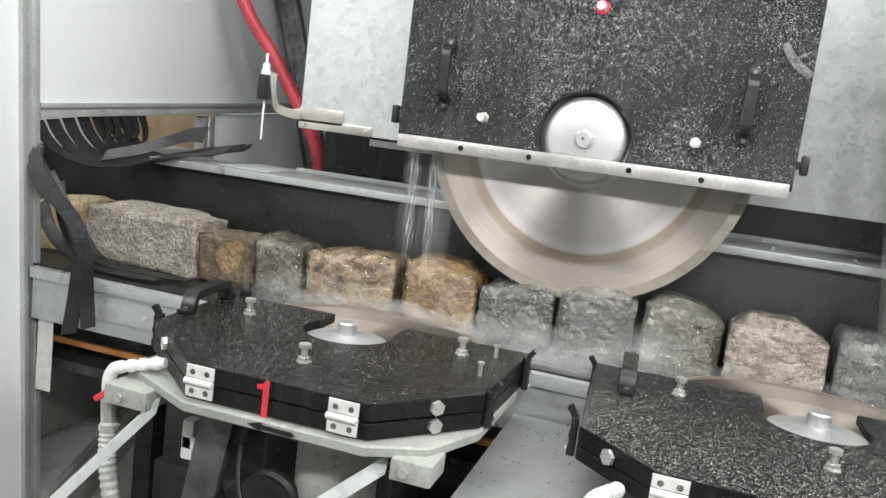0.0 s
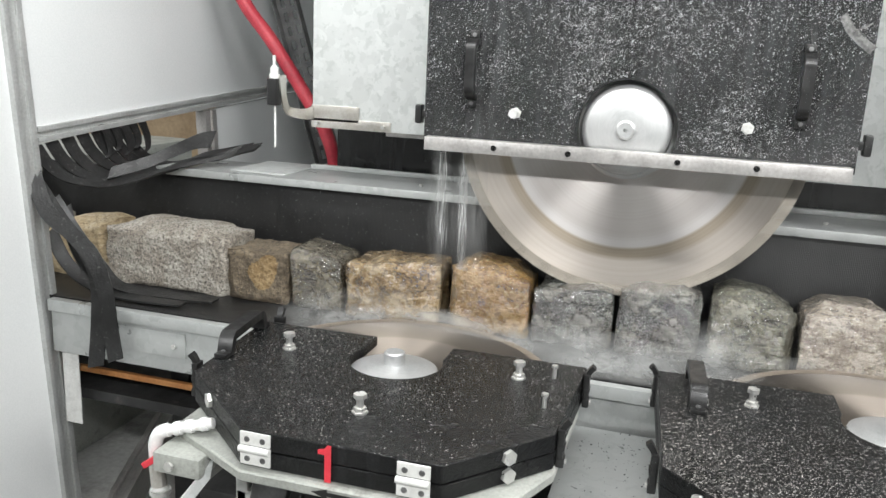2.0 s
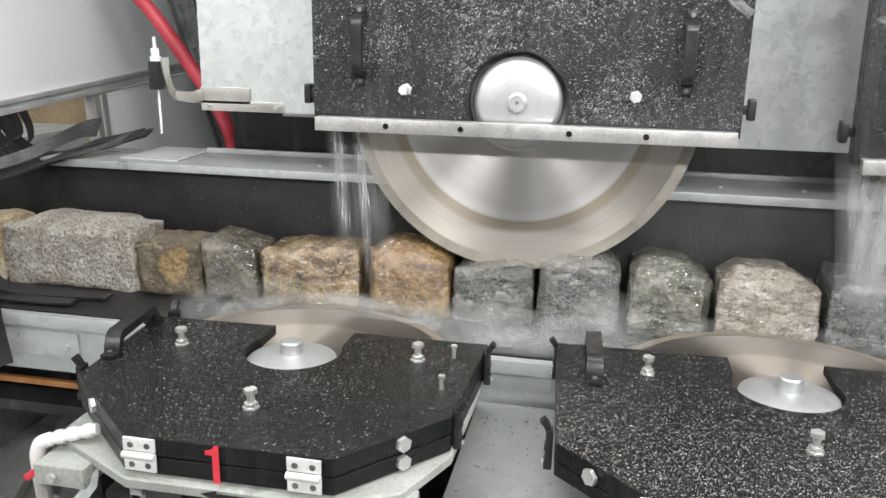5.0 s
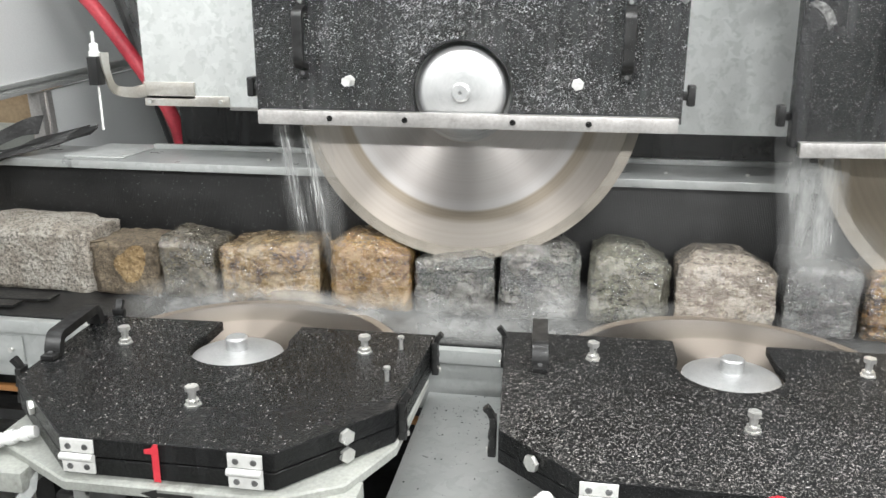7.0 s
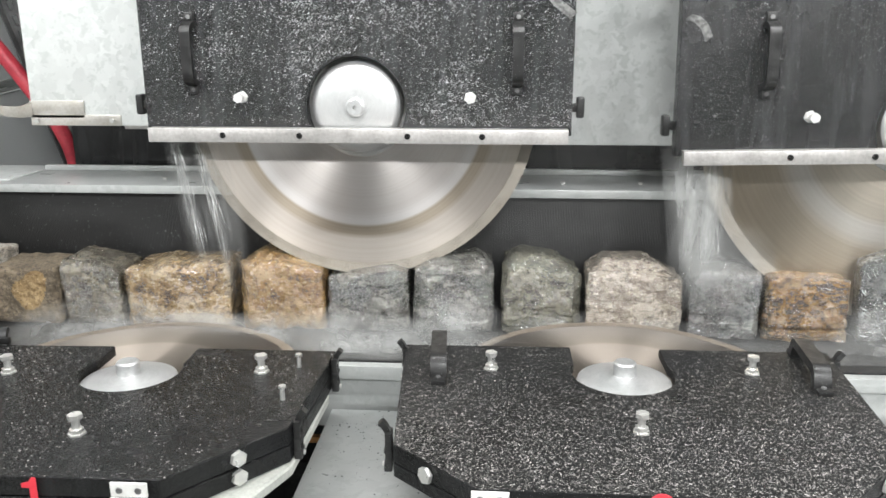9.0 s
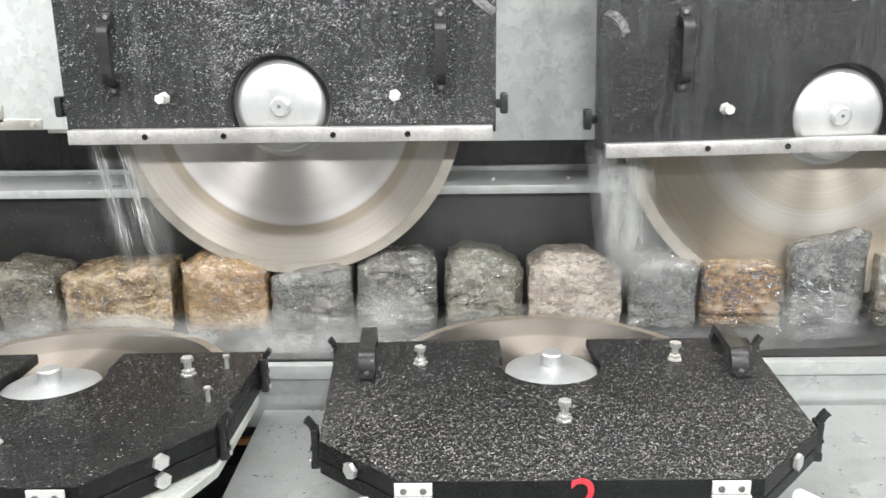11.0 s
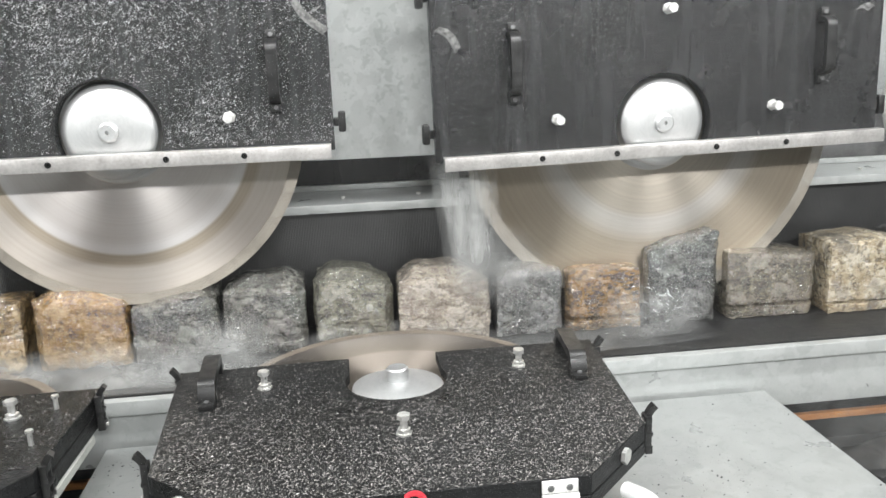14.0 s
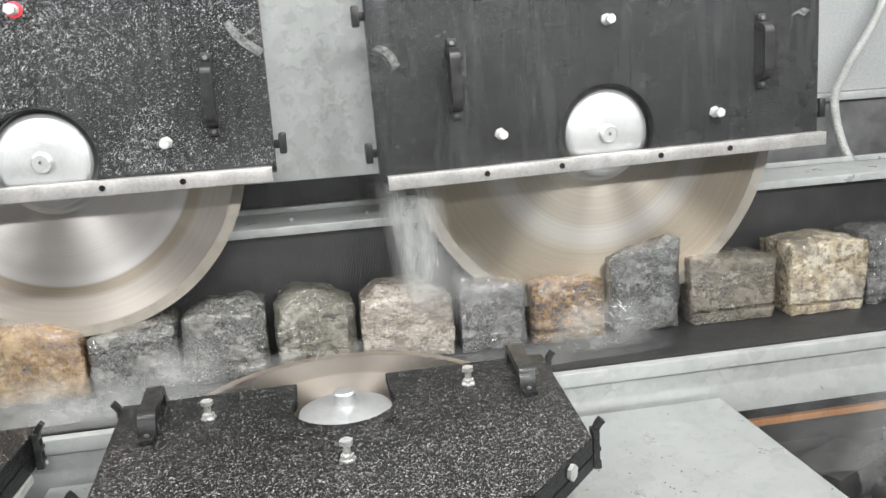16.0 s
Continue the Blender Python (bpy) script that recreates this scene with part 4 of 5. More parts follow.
def toggle(parent, at, normal):
    """A black rubber toggle latch strapped over a board's edge."""
    n = Vector(normal).normalized()
    side = Vector((-n.y, n.x, 0))
    m = Matrix.Translation(at) @ Matrix((side, -n, Vector((0, 0, 1)))).transposed().to_4x4()
    lt = part("latch", moved(boxes([(-0.012, -0.006, -0.012, 0, -0.062, -0.006), (0.006, 0.012, -0.012, 0, -0.062, -0.006), (-0.013, 0.013, -0.014, 0, -0.066, -0.05), (-0.013, 0.013, -0.014, 0, -0.034, -0.026), (-0.013, 0.013, -0.012, 0, -0.012, 0.002)], 0.0025), m), BLACK, parent, "black rubber toggle latch")
    part("tongue", moved(ribbon([(0, -0.006, -0.006), (0, -0.009, 0.004), (0, -0.013, 0.011), (0, -0.019, 0.018)], ((0.012, 0, 0), (0.014, 0, 0)), 0.010, 4), m), BLACK, lt)
    part("pin", moved(lathe([(0, 0), (0.0042, 0), (0.0042, 0.003), (0, 0.003)], 10), m @ Matrix.Translation((0, -0.014, -0.058)) @ pose(0, 0, 0, 90)), ZINC, lt)


def numeral_one(h):
    """A painted one: stem with a hooked flag."""
    return prism([(-0.0055, -h / 2), (0.0055, -h / 2), (0.0055, h / 2), (-0.001, h / 2), (-0.006, h / 2 - 0.007), (-0.017, h / 2 - 0.010), (-0.017, h / 2 - 0.017), (-0.0055, h / 2 - 0.017)], -0.0005, 0.0005, 0)


def blade_guard(outline, notch, ztop, mat, bolts, small, facets, hinges, hinge_y, handles, latches, number, grit, label):
    (nx0, nx1, ny, ncx, ncy, nr) = notch
    xs = [p[0] for p in outline]
    ys = [p[1] for p in outline]
    g = empty("blade_guard", ((min(xs) + max(xs)) / 2, (min(ys) + max(ys)) / 2, 0.727), label, "blade guard", "blade guards")
    a0 = math.degrees(math.acos((nx1 - ncx) / nr))
    a1 = math.degrees(math.acos((nx0 - ncx) / nr))
    ring = [(nx1, ny), *arc(ncx, ncy, nr, a0, a1 - 360, 32), (nx0, ny)]
    body = [*ring, *outline]
    up = part("upper_board", prism(body, ztop - 0.032, ztop, 0.0015), mat, g, "wet black upper board", 20)
    part("lower_board", prism(body, 0.727, ztop - 0.034, 0.0015), mat, g, "black lower board", 20)
    count, size, spread = grit
    beads("stone_grit", lambda u, v: Vector((min(xs) + (max(xs) - min(xs)) * u, min(ys) + (max(ys) - min(ys)) * v, ztop)), (0, 0, 1),
          lambda q: within(body, q.x, q.y), spread, count, size, count, GRIT, g, "scattered wet stone grit")
    for x, y in bolts:
        part("bolt", hex_bolt((x, y, ztop), (0, 0, 1), 0.0115, 0.008, 0.0065, 0.027), ZINC, g, "zinc hex bolt with nut")
    for x, y in small:
        part("bolt", hex_bolt((x, y, ztop), (0, 0, 1), 0.0065, 0.005, 0.004, 0.022, False), ZINC, g)
    for x, y, z, n in facets:
        part("bolt", hex_bolt((x, y, z), n, 0.0135, 0.007, 0.007, 0.001, False), ZINC, g, "large zinc hex head")
    for x in hinges:
        hinge(g, x, hinge_y, 0.731, ztop - 0.002)
    for a, b in handles:
        bow_handle(g, a, b, (0, 0, 0.036), 0.030, BLACK, True, 0.017)
    for at, n in latches:
        toggle(g, at, n)
    if number:
        txt, x, size, zc = number
        bm = numeral_one(0.064) if txt == "1" else lettering(txt, size, 0.0006)
        part("number", moved(bm, Matrix.Translation((x, hinge_y - 0.0008, zc)) @ pose(0, 0, 0, 90)), RED, g, "red number " + txt, 0)
    return g


def blade_guards():
    blade_guard([(-0.734, -0.249), (-0.712, -0.554), (-0.507, -0.735), (-0.166, -0.73), (-0.022, -0.561), (-0.009, -0.237)],
                (-0.463, -0.291, -0.24, -0.377, -0.355, 0.094), 0.79, GUARD,
                ((-0.602, -0.382), (-0.352, -0.606), (-0.128, -0.348)), ((-0.063, -0.321), (-0.058, -0.462)),
                ((-0.085, -0.634, 0.774, (0.76, -0.65, 0)), (-0.085, -0.634, 0.742, (0.76, -0.65, 0)), (-0.632, -0.624, 0.772, (-0.66, -0.75, 0))),
                (-0.479, -0.209), -0.7345,
                (((-0.702, -0.46, 0.79), (-0.722, -0.29, 0.79)),),
                (((-0.722, -0.52, 0.79), (-0.98, -0.07, 0)), ((-0.010, -0.275, 0.79), (1, 0.04, 0)), ((-0.02, -0.535, 0.79), (1, 0.02, 0)), ((-0.70, -0.243, 0.80), (-0.1, 1, 0))),
                ("1", -0.352, 0.088, 0.758),
                (3800, 0.00085, lambda q: min(1.0, 0.22 + 0.9 * max(0.0, noise.noise(q * 8.0)) + 0.25 * max(0.0, -0.3 - q.x))),
                "black octagonal blade guard marked with a red one")
    blade_guard([(0.126, -0.18), (0.152, -0.595), (0.287, -0.716), (0.803, -0.716), (0.940, -0.572), (0.972, -0.172)],
                (0.461, 0.64, -0.174, 0.55, -0.298, 0.096), 0.785, GUARD_B,
                ((0.302, -0.294), (0.545, -0.533), (0.792, -0.285)), (),
                ((0.21, -0.648, 0.765, (-0.67, -0.74, 0)), (0.880, -0.636, 0.766, (0.72, -0.69, 0))),
                (0.305, 0.755), -0.7165,
                (((0.205, -0.35, 0.785), (0.197, -0.195, 0.785)), ((0.892, -0.355, 0.785), (0.905, -0.195, 0.785))),
                (((0.146, -0.555, 0.785), (-1, -0.06, 0)), ((0.947, -0.545, 0.785), (1, -0.06, 0)), ((0.134, -0.205, 0.785), (-1, -0.06, 0)), ((0.965, -0.215, 0.785), (1, 0.06, 0))),
                ("2", 0.547, 0.088, 0.754),
                (26000, 0.00086, lambda q: min(1.0, 0.16 + 0.15 * noise.noise(q * 6.0) + 1.9 * max(0.0, -0.27 - q.y))),
                "gritty black octagonal blade guard marked with a red two")


def pipe_set(name, start, way, drop, valve):
    """White plastic water feed: stub, elbow, cock and ribbed hose."""
    s, w = Vector(start), Vector(way).normalized()
    e = s + w * drop
    p = empty(name, tuple(e), "white plastic water feed pipe with ribbed hose", "water pipe", "water pipes")
    part("stub", tube([s, s + w * drop * 0.5, e], 0.0098, 14, 2), PVC, p)
    for k in (0.12, 0.45, 0.72):
        part("collar", tube([s + w * drop * k, s + w * (drop * k + 0.012)], 0.0125, 14, 1), PVC, p)
    part("elbow", tube([e, e + w * 0.018 + Vector((0, 0, -0.004)), e + w * 0.026 + Vector((0, 0, -0.022)), e + w * 0.026 + Vector((0, 0, -0.05))], 0.0125, 14, 5), PVC, p, "white elbow")
    if valve:
        v = e + w * 0.026 + Vector((0, 0, -0.05))
        cock = part("valve", tube([v, v + Vector((0.002, 0, -0.03)), v + Vector((0.004, 0, -0.055))], 0.014, 12, 3), STAINLESS, p, "brass water cock")
        part("lever", moved(boxes([(-0.026, 0.026, -0.006, 0.004, -0.006, 0.006), (-0.006, 0.006, -0.004, 0.012, -0.006, 0.006)], 0.003), Matrix.Translation(v + Vector((0.010, -0.02, 0.008))) @ pose(0, 0, 0, 0, -36, 0)), RED, cock, "red lever")
        h = v + Vector((0.005, 0, -0.055))
        part("hose", tube([h, h + Vector((0.008, -0.008, -0.07)), h + Vector((0.035, -0.015, -0.17)), h + Vector((0.07, -0.01, -0.30)), h + Vector((0.08, 0.05, -0.45))], 0.0145, 12, 14, 0.0025), HOSE, p, "ribbed translucent hose")
        part("clip", moved(lathe([(0, 0), (0.019, 0), (0.019, 0.008), (0, 0.008)], 16), Matrix.Translation(h + Vector((0.001, 0, -0.014)))), ZINC, p, "hose clip")
    else:
        h = e + w * 0.026 + Vector((0, 0, -0.05))
        part("hose", tube([h, h + Vector((0, 0, -0.08)), h + Vector((0.02, 0, -0.25))], 0.0145, 12, 14, 0.0025), HOSE, p, "ribbed translucent hose")


def lower_frames():
    """Tray, arms, deck and drive below the guards."""
    tray = empty("saw_tray", (-0.36, -0.5, 0.68), "white painted steel tray under a blade guard", "tray")
    outline = [(-0.70, -0.3), (-0.69, -0.655), (-0.60, -0.70), (-0.50, -0.752), (-0.165, -0.748), (-0.07, -0.695), (-0.018, -0.57), (-0.012, -0.3)]
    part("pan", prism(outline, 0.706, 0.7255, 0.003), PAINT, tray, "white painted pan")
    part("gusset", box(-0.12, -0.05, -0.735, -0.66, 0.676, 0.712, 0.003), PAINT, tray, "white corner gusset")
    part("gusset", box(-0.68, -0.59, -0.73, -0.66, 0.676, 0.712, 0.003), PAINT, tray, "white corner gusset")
    for x in (-0.645, -0.095):
        part("bolt", hex_bolt((x, -0.735 if x > -0.3 else -0.73, 0.694), (0, -1, 0), 0.009, 0.005, 0.005, 0.004, False), ZINC, tray)
    arrow = [(-0.372, 0.716), (-0.345, 0.7245), (-0.345, 0.7195), (-0.29, 0.7195), (-0.283, 0.7150), (-0.29, 0.7105), (-0.345, 0.7125), (-0.345, 0.7075)]
    part("arrow", moved(prism(arrow, 0.7525, 0.753, 0), Matrix(((1, 0, 0, 0), (0, 0, -1, 0), (0, 1, 0, 0), (0, 0, 0, 1)))), BLACK, tray, "black arrow sticker", 0)
    for a, b in (((-0.585, -0.70, 0.685), (-0.80, -1.16, 0.28)), ((-0.14, -0.69, 0.68), (-0.40, -0.87, 0.47))):
        thing("support_arm", ribbon([a, Vector(a).lerp(Vector(b), 0.5), b], ((0.0, 0.012, 0.032), (0.0, 0.012, 0.032)), 0.005), GALV, "galvanised flat bar bracing the saw tray", "bar", "support arms")
    deck = empty("deck", (0.67, -0.7, 0.0), "wet galvanised deck between and beside the saw units", "deck")
    part("sheet", box(-0.035, 1.375, -1.4, -0.176, 0.625, 0.632, 0.001), DECK, deck, "wet galvanised sheet")
    beads("grit_scatter", lambda u, v: Vector((-0.03 + 1.4 * u, -0.75 + 0.57 * v, 0.632)), (0, 0, 1), lambda q: True,
          lambda q: min(1.0, 0.12 + 1.4 * max(0.0, noise.noise(q * 5.0)) + (0.5 if q.x < 0.2 else 0.0)), 600, 0.0014, 77, DARK, deck, "dark stone grit")
    part("beam", box(0.0, 1.35, -0.20, -0.18, 0.50, 0.622, 0.002), GALV_DULL, deck)
    for x in (0.0, 1.32):
        part("beam", box(x, x + 0.03, -1.4, -0.202, 0.5, 0.622, 0.002), GALV_DULL, deck)
        for y in (-0.26, -1.38):
            part("leg", box(x - 0.01, x + 0.04, y, y + 0.05, 0.0, 0.498, 0.002), GALV_DULL, deck)
    drive = empty("saw_drive", (-0.38, -0.45, 0.2), "dark electric motor and drive arm under the tray", "motor")
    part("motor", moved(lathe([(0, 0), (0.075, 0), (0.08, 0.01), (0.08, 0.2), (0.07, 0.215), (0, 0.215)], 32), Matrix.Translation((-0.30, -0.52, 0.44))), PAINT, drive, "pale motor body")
    part("arm", moved(box(-0.035, 0.035, -0.012, 0.012, -0.30, 0.08, 0.003), Matrix.Translation((-0.52, -0.60, 0.63)) @ pose(0, 0, 0, 8, 14, 0)), IRON, drive, "grey flat drive arm")
    part("pivot", moved(lathe([(0, 0), (0.026, 0), (0.024, 0.02), (0, 0.022)], 24), Matrix.Translation((-0.57, -0.62, 0.44)) @ pose(0, 0, 0, 90)), IRON, drive)
    part("housing", box(-0.50, -0.2, -0.46, -0.22, 0.25, 0.66, 0.02), DARK, drive, "dark drive housing")
    part("clamp", boxes([(-0.60, -0.575, -0.60, -0.57, 0.54, 0.62), (-0.60, -0.56, -0.6, -0.57, 0.56, 0.59)], 0.004), PVC, drive)
    part("pulley", moved(lathe([(0, 0), (0.06, 0), (0.06, 0.012), (0.05, 0.02), (0.06, 0.03), (0.06, 0.04), (0.02, 0.045), (0, 0.045)], 32), Matrix.Translation((-0.40, -0.58, 0.50)) @ pose(0, 0, 0, 90)), DARK, drive)
    thing("cable", tube([(-0.44, -0.6, 0.70), (-0.45, -0.63, 0.6), (-0.42, -0.66, 0.52), (-0.36, -0.66, 0.48), (-0.26, -0.62, 0.50)], 0.005, 10), DARK, "black cable under the tray", "cable")
    thing("cable", tube([(-0.62, -0.45, 0.66), (-0.60, -0.5, 0.55), (-0.52, -0.55, 0.45), (-0.45, -0.5, 0.3)], 0.004, 8), DARK, "black cable under the tray", "cable")
    lay = Matrix.Translation((-1.46, 0.285, 0.0)) @ pose(0, 0, 0, 0, 0, 22)
    rail = bmesh.new()
    for r in ((-0.03, -0.012, -1.5, 0.45, 0.0, 0.11), (0.012, 0.03, -1.5, 0.45, 0.0, 0.11), (-0.012, 0.012, -1.5, 0.45, 0.0, 0.098)):
        add(rail, box(*r, 0.002), lay)
    thing("floor_rail", rail, ALU, "grooved aluminium profile lying along the floor", "rail")
    thing("base_trough", boxes([(-0.95, 0.0, -0.2, 0.3, 0.0, 0.3), (-0.9, -0.05, -1.0, -0.2, 0.0, 0.18)], 0.01), DARK, "dark machine base below the saws", "base")
    # machine parts beyond the deck
    low = empty("lower_drive", (1.75, -0.25, 0.1), "dark wet drive parts below the conveyor", "drive")
    part("plinth", box(1.42, 2.6, -0.12, 0.3, 0.0, 0.3, 0.01), DARK, low)
    part("block", moved(box(-0.1, 0.1, -0.06, 0.06, 0, 0.16, 0.012), Matrix.Translation((1.66, -0.2, 0.30)) @ pose(0, 0, 0, 0, 0, 25)), DARK, low)
    part("block", moved(box(-0.05, 0.05, -0.12, 0.12, 0, 0.12, 0.012), Matrix.Translation((1.92, -0.24, 0.32)) @ pose(0, 0, 0, 0, 0, -18)), IRON, low)
    part("shaft", tube([(1.5, -0.3, 0.35), (1.75, -0.26, 0.38), (2.3, -0.22, 0.4)], 0.022, 14, 4), DARK, low)
    part("roller", moved(lathe([(0, 0), (0.05, 0), (0.055, 0.01), (0.055, 0.2), (0.05, 0.21), (0, 0.21)], 24), Matrix.Translation((1.74, -0.12, 0.38)) @ pose(0, 0, 0, 90)), DARK, low)
    part("stand", box(1.55, 1.62, -0.34, -0.12, 0.0, 0.36, 0.006), DARK, low)


# ---- stones ----
def stone(x0, x1, zl, zr, ridge, seed, mat, label, front=0.02, depth=0.155, lean=0.0, kerf=0.0, rough=1.0, second=None, strata=1.0):
    """A split block: grid box with worn edges, an uneven top with a ridge and chipped faces. ridge: (where along, height)."""
    rng = random.Random(seed)
    shift = Vector((rng.uniform(-50, 50), rng.uniform(-50, 50), rng.uniform(-50, 50)))
    cx, w = (x0 + x1) / 2, x1 - x0
    nx, ny, nz = max(30, int(w / 0.0042)), 26, 42
    tallest = max(zl, zr) - BELT_Z + 0.6 * ridge[1]
    # planes that chip the edges and corners flat
    chipped = []
    for _ in range(16):
        way = Vector(rng.choice(((1, 0, 1), (-1, 0, 1), (0, -1, 1), (0, -1, 1), (1, -1, 0), (-1, -1, 0), (1, -1, 1), (-1, -1, 1), (0.2, -0.4, 1))))
        way = (way + Vector((rng.uniform(-0.4, 0.4), rng.uniform(-0.3, 0.3), rng.uniform(-0.3, 0.3)))).normalized()
        far = way.x * (w / 2 if way.x > 0 else -w / 2) + way.y * (depth if way.y > 0 else 0.0) + way.z * (tallest if way.z > 0 else 0.0)
        chipped.append((way, far - rng.uniform(0.004, 0.019) * rough))
    bm = bmesh.new()
    grid = {}

    def vert(i, j, k):
        key = (i, j, k)
        if key not in grid:
            u, v, s = i / nx, j / ny, k / nz
            top = zl + (zr - zl) * u
            tri = min(1.0, 1.7 * max(0.0, 1 - abs(u - ridge[0]) / (ridge[0] if u < ridge[0] else 1 - ridge[0] + 1e-6)))
            peak = 0.6 * ridge[1] * tri * tri * (3 - 2 * tri)
            h = top - BELT_Z + peak * min(1.0, v / 0.35) - 0.012 * max(0, v - 0.6)
            p = Vector(((u - 0.5) * w, v * depth, s * h))
            p.x += lean * (s - 0.5) * w * 0.5 - 0.012 * (v - 0.2) * (u - 0.5)
            # worn edges
            d = sorted((min(u, 1 - u) * w, min(v, 1 - v) * depth, min(s, 1 - s) * h))
            if d[1] < 0.02:
                wear = (1 - d[1] / 0.02) ** 2 * 0.007 * rough
                p += (Vector((0, depth / 2, h / 2)) - p).normalized() * wear * (0.6 + noise.noise((p + shift) * 30))
            for way, far in chipped:
                over = p.dot(way) - far
                if over > 0:
                    p -= way * (over * 0.92)
            q = p + shift
            # ledges where the rock split along its bedding
            layer = math.floor(p.z / 0.019 + 1.3 * noise.noise(q * 7.0))
            if v < 0.12:
                p.y += strata * (1 - v / 0.12) * 0.006 * abs(noise.noise(Vector((layer * 3.7 + seed, q.x * 9.0, 0.4))))
            n1 = noise.noise_vector(q * 9.0)
            n2 = noise.noise_vector(q * 24.0)
            n3 = noise.noise_vector(q * 62.0)
            n4 = noise.noise_vector(q * 150.0)
            n5 = noise.turbulence_vector(q * 26.0, 3, False)
            move = (n1 * 0.005 + n2 * 0.0032 + n3 * 0.0016 + n4 * 0.0008 + n5 * 0.0015) * rough
            if k == 0:
                move.z = 0.0
            if s < 0.12:
                move.z *= s / 0.12
            # only press inwards at the front and the sides, so that neighbours stay apart
            if j == 0 or v < 0.05:
                move.y = abs(move.y) * 0.8
            if i == 0:
                move.x = abs(move.x)
            if i == nx:
                move.x = -abs(move.x)
            p += move
            if kerf and v < 0.5:
                z = p.z
                if z < kerf:
                    p.y -= 0.004
                elif z < kerf + 0.006:
                    p.y += 0.010
            p.z = max(p.z, 0.0)
            grid[key] = bm.verts.new((cx + p.x, front + p.y, BELT_Z + p.z))
        return grid[key]

    def face(a, b, c, d):
        bm.faces.new([vert(*a), vert(*b), vert(*c), vert(*d)])

    for i in range(nx):
        for k in range(nz):
            face((i, 0, k), (i + 1, 0, k), (i + 1, 0, k + 1), (i, 0, k + 1))
            face((i, ny, k), (i, ny, k + 1), (i + 1, ny, k + 1), (i + 1, ny, k))
        for j in range(ny):
            face((i, j, 0), (i, j + 1, 0), (i + 1, j + 1, 0), (i + 1, j, 0))
            face((i, j, nz), (i + 1, j, nz), (i + 1, j + 1, nz), (i, j + 1, nz))
    for j in range(ny):
        for k in range(nz):
            face((0, j, k), (0, j, k + 1), (0, j + 1, k + 1), (0, j + 1, k))
            face((nx, j, k), (nx, j + 1, k), (nx, j + 1, k + 1), (nx, j, k + 1))
    if second:
        for fc in bm.faces:
            c = fc.calc_center_median()
            if c.y < front + 0.03 and ((c.x - second[1]) / second[3]) ** 2 + ((c.z - second[2]) / second[4]) ** 2 < 1 + 0.8 * noise.noise((c + shift) * 20):
                fc.material_index = 1
    return thing("stone_block", bm, [mat, second[0]] if second else mat, label, "stone", "stones on the belt", smooth=24)


STONES = [
    stone(-1.83, -1.62, 0.89, 0.89, (0.5, 0.02), 1, GRANITE, "pale granite block entering on the belt"),
    stone(-1.60, -1.41, 0.875, 0.895, (0.5, 0.02), 2, TAN, "dry tan stone block on the belt"),
    stone(-1.403, -1.02, 0.888, 0.896, (0.35, 0.028), 3, GRANITE, "large dry pale granite block, rough and speckled", depth=0.165, rough=1.1, strata=0.15),
    stone(-1.034 + 0.004, -0.846, 0.868, 0.870, (0.5, 0.012), 4, BROWN, "dark brown block with an ochre patch", strata=0.4, rough=1.1, second=(OCHRE, -0.915, 0.815, 0.042, 0.045)),
    stone(-0.843, -0.694, 0.893, 0.868, (0.2, 0.006), 5, GREY, "dark grey split block with sloping top", strata=0.5, rough=1.1),
    stone(-0.688, -0.436, 0.872, 0.884, (0.6, 0.014), 6, GOLD, "wet golden brown stone block", lean=0.0, rough=1.3),
    stone(-0.410, -0.209, 0.893, 0.872, (0.38, 0.042), 7, AMBER, "wet amber granite block under the falling water", strata=0.3),
    stone(-0.202, -0.013, 0.862, 0.884, (0.7, 0.012), 8, SLATE, "wet dark stone block, freshly sawn", rough=1.15),
    stone(-0.005, 0.182, 0.885, 0.890, (0.55, 0.034), 9, SLATE, "wet dark stone block with a hump", rough=1.1),
    stone(0.197, 0.383, 0.897, 0.880, (0.4, 0.034), 10, MOSS, "wet grey green stone block with worn top", rough=1.1),
    stone(0.390, 0.605, 0.880, 0.874, (0.38, 0.044), 11, PINK, "pale pinkish granite block with peaked top", strata=0.25),
    stone(0.619, 0.777, 0.887, 0.888, (0.15, 0.03), 12, BLUE, "smooth dark grey slate block", strata=0.3, rough=0.7),
    stone(0.788, 0.970, 0.886, 0.878, (0.5, 0.014), 13, RUSTY, "rust brown layered stone block with a saw kerf", kerf=0.026),
    stone(0.988, 1.172, 0.915, 0.958, (0.7, 0.02), 14, BLACKSTONE, "wet black stone block leaning and splashed", lean=-0.10, rough=1.3),
    stone(1.188, 1.412, 0.900, 0.886, (0.3, 0.008), 15, UMBER, "flat umber stone block with a saw kerf", kerf=0.028, rough=0.7, strata=0.3),
    stone(1.440, 1.648, 0.908, 0.908, (0.6, 0.016), 16, YELLOW, "yellow speckled granite block with a saw kerf", kerf=0.022, front=0.006, rough=0.75, strata=0.15),
    stone(1.657, 1.86, 0.915, 0.90, (0.5, 0.02), 17, BLUE, "dark grey stone block leaving on the belt"),
]
BELT_RUN = thing("conveyor_belt", box(-3.4, 3.6, -0.147, 0.204, 0.718, BELT_Z, 0.001), BELT, "black ribbed rubber conveyor belt carrying the stones", "conveyor belt")


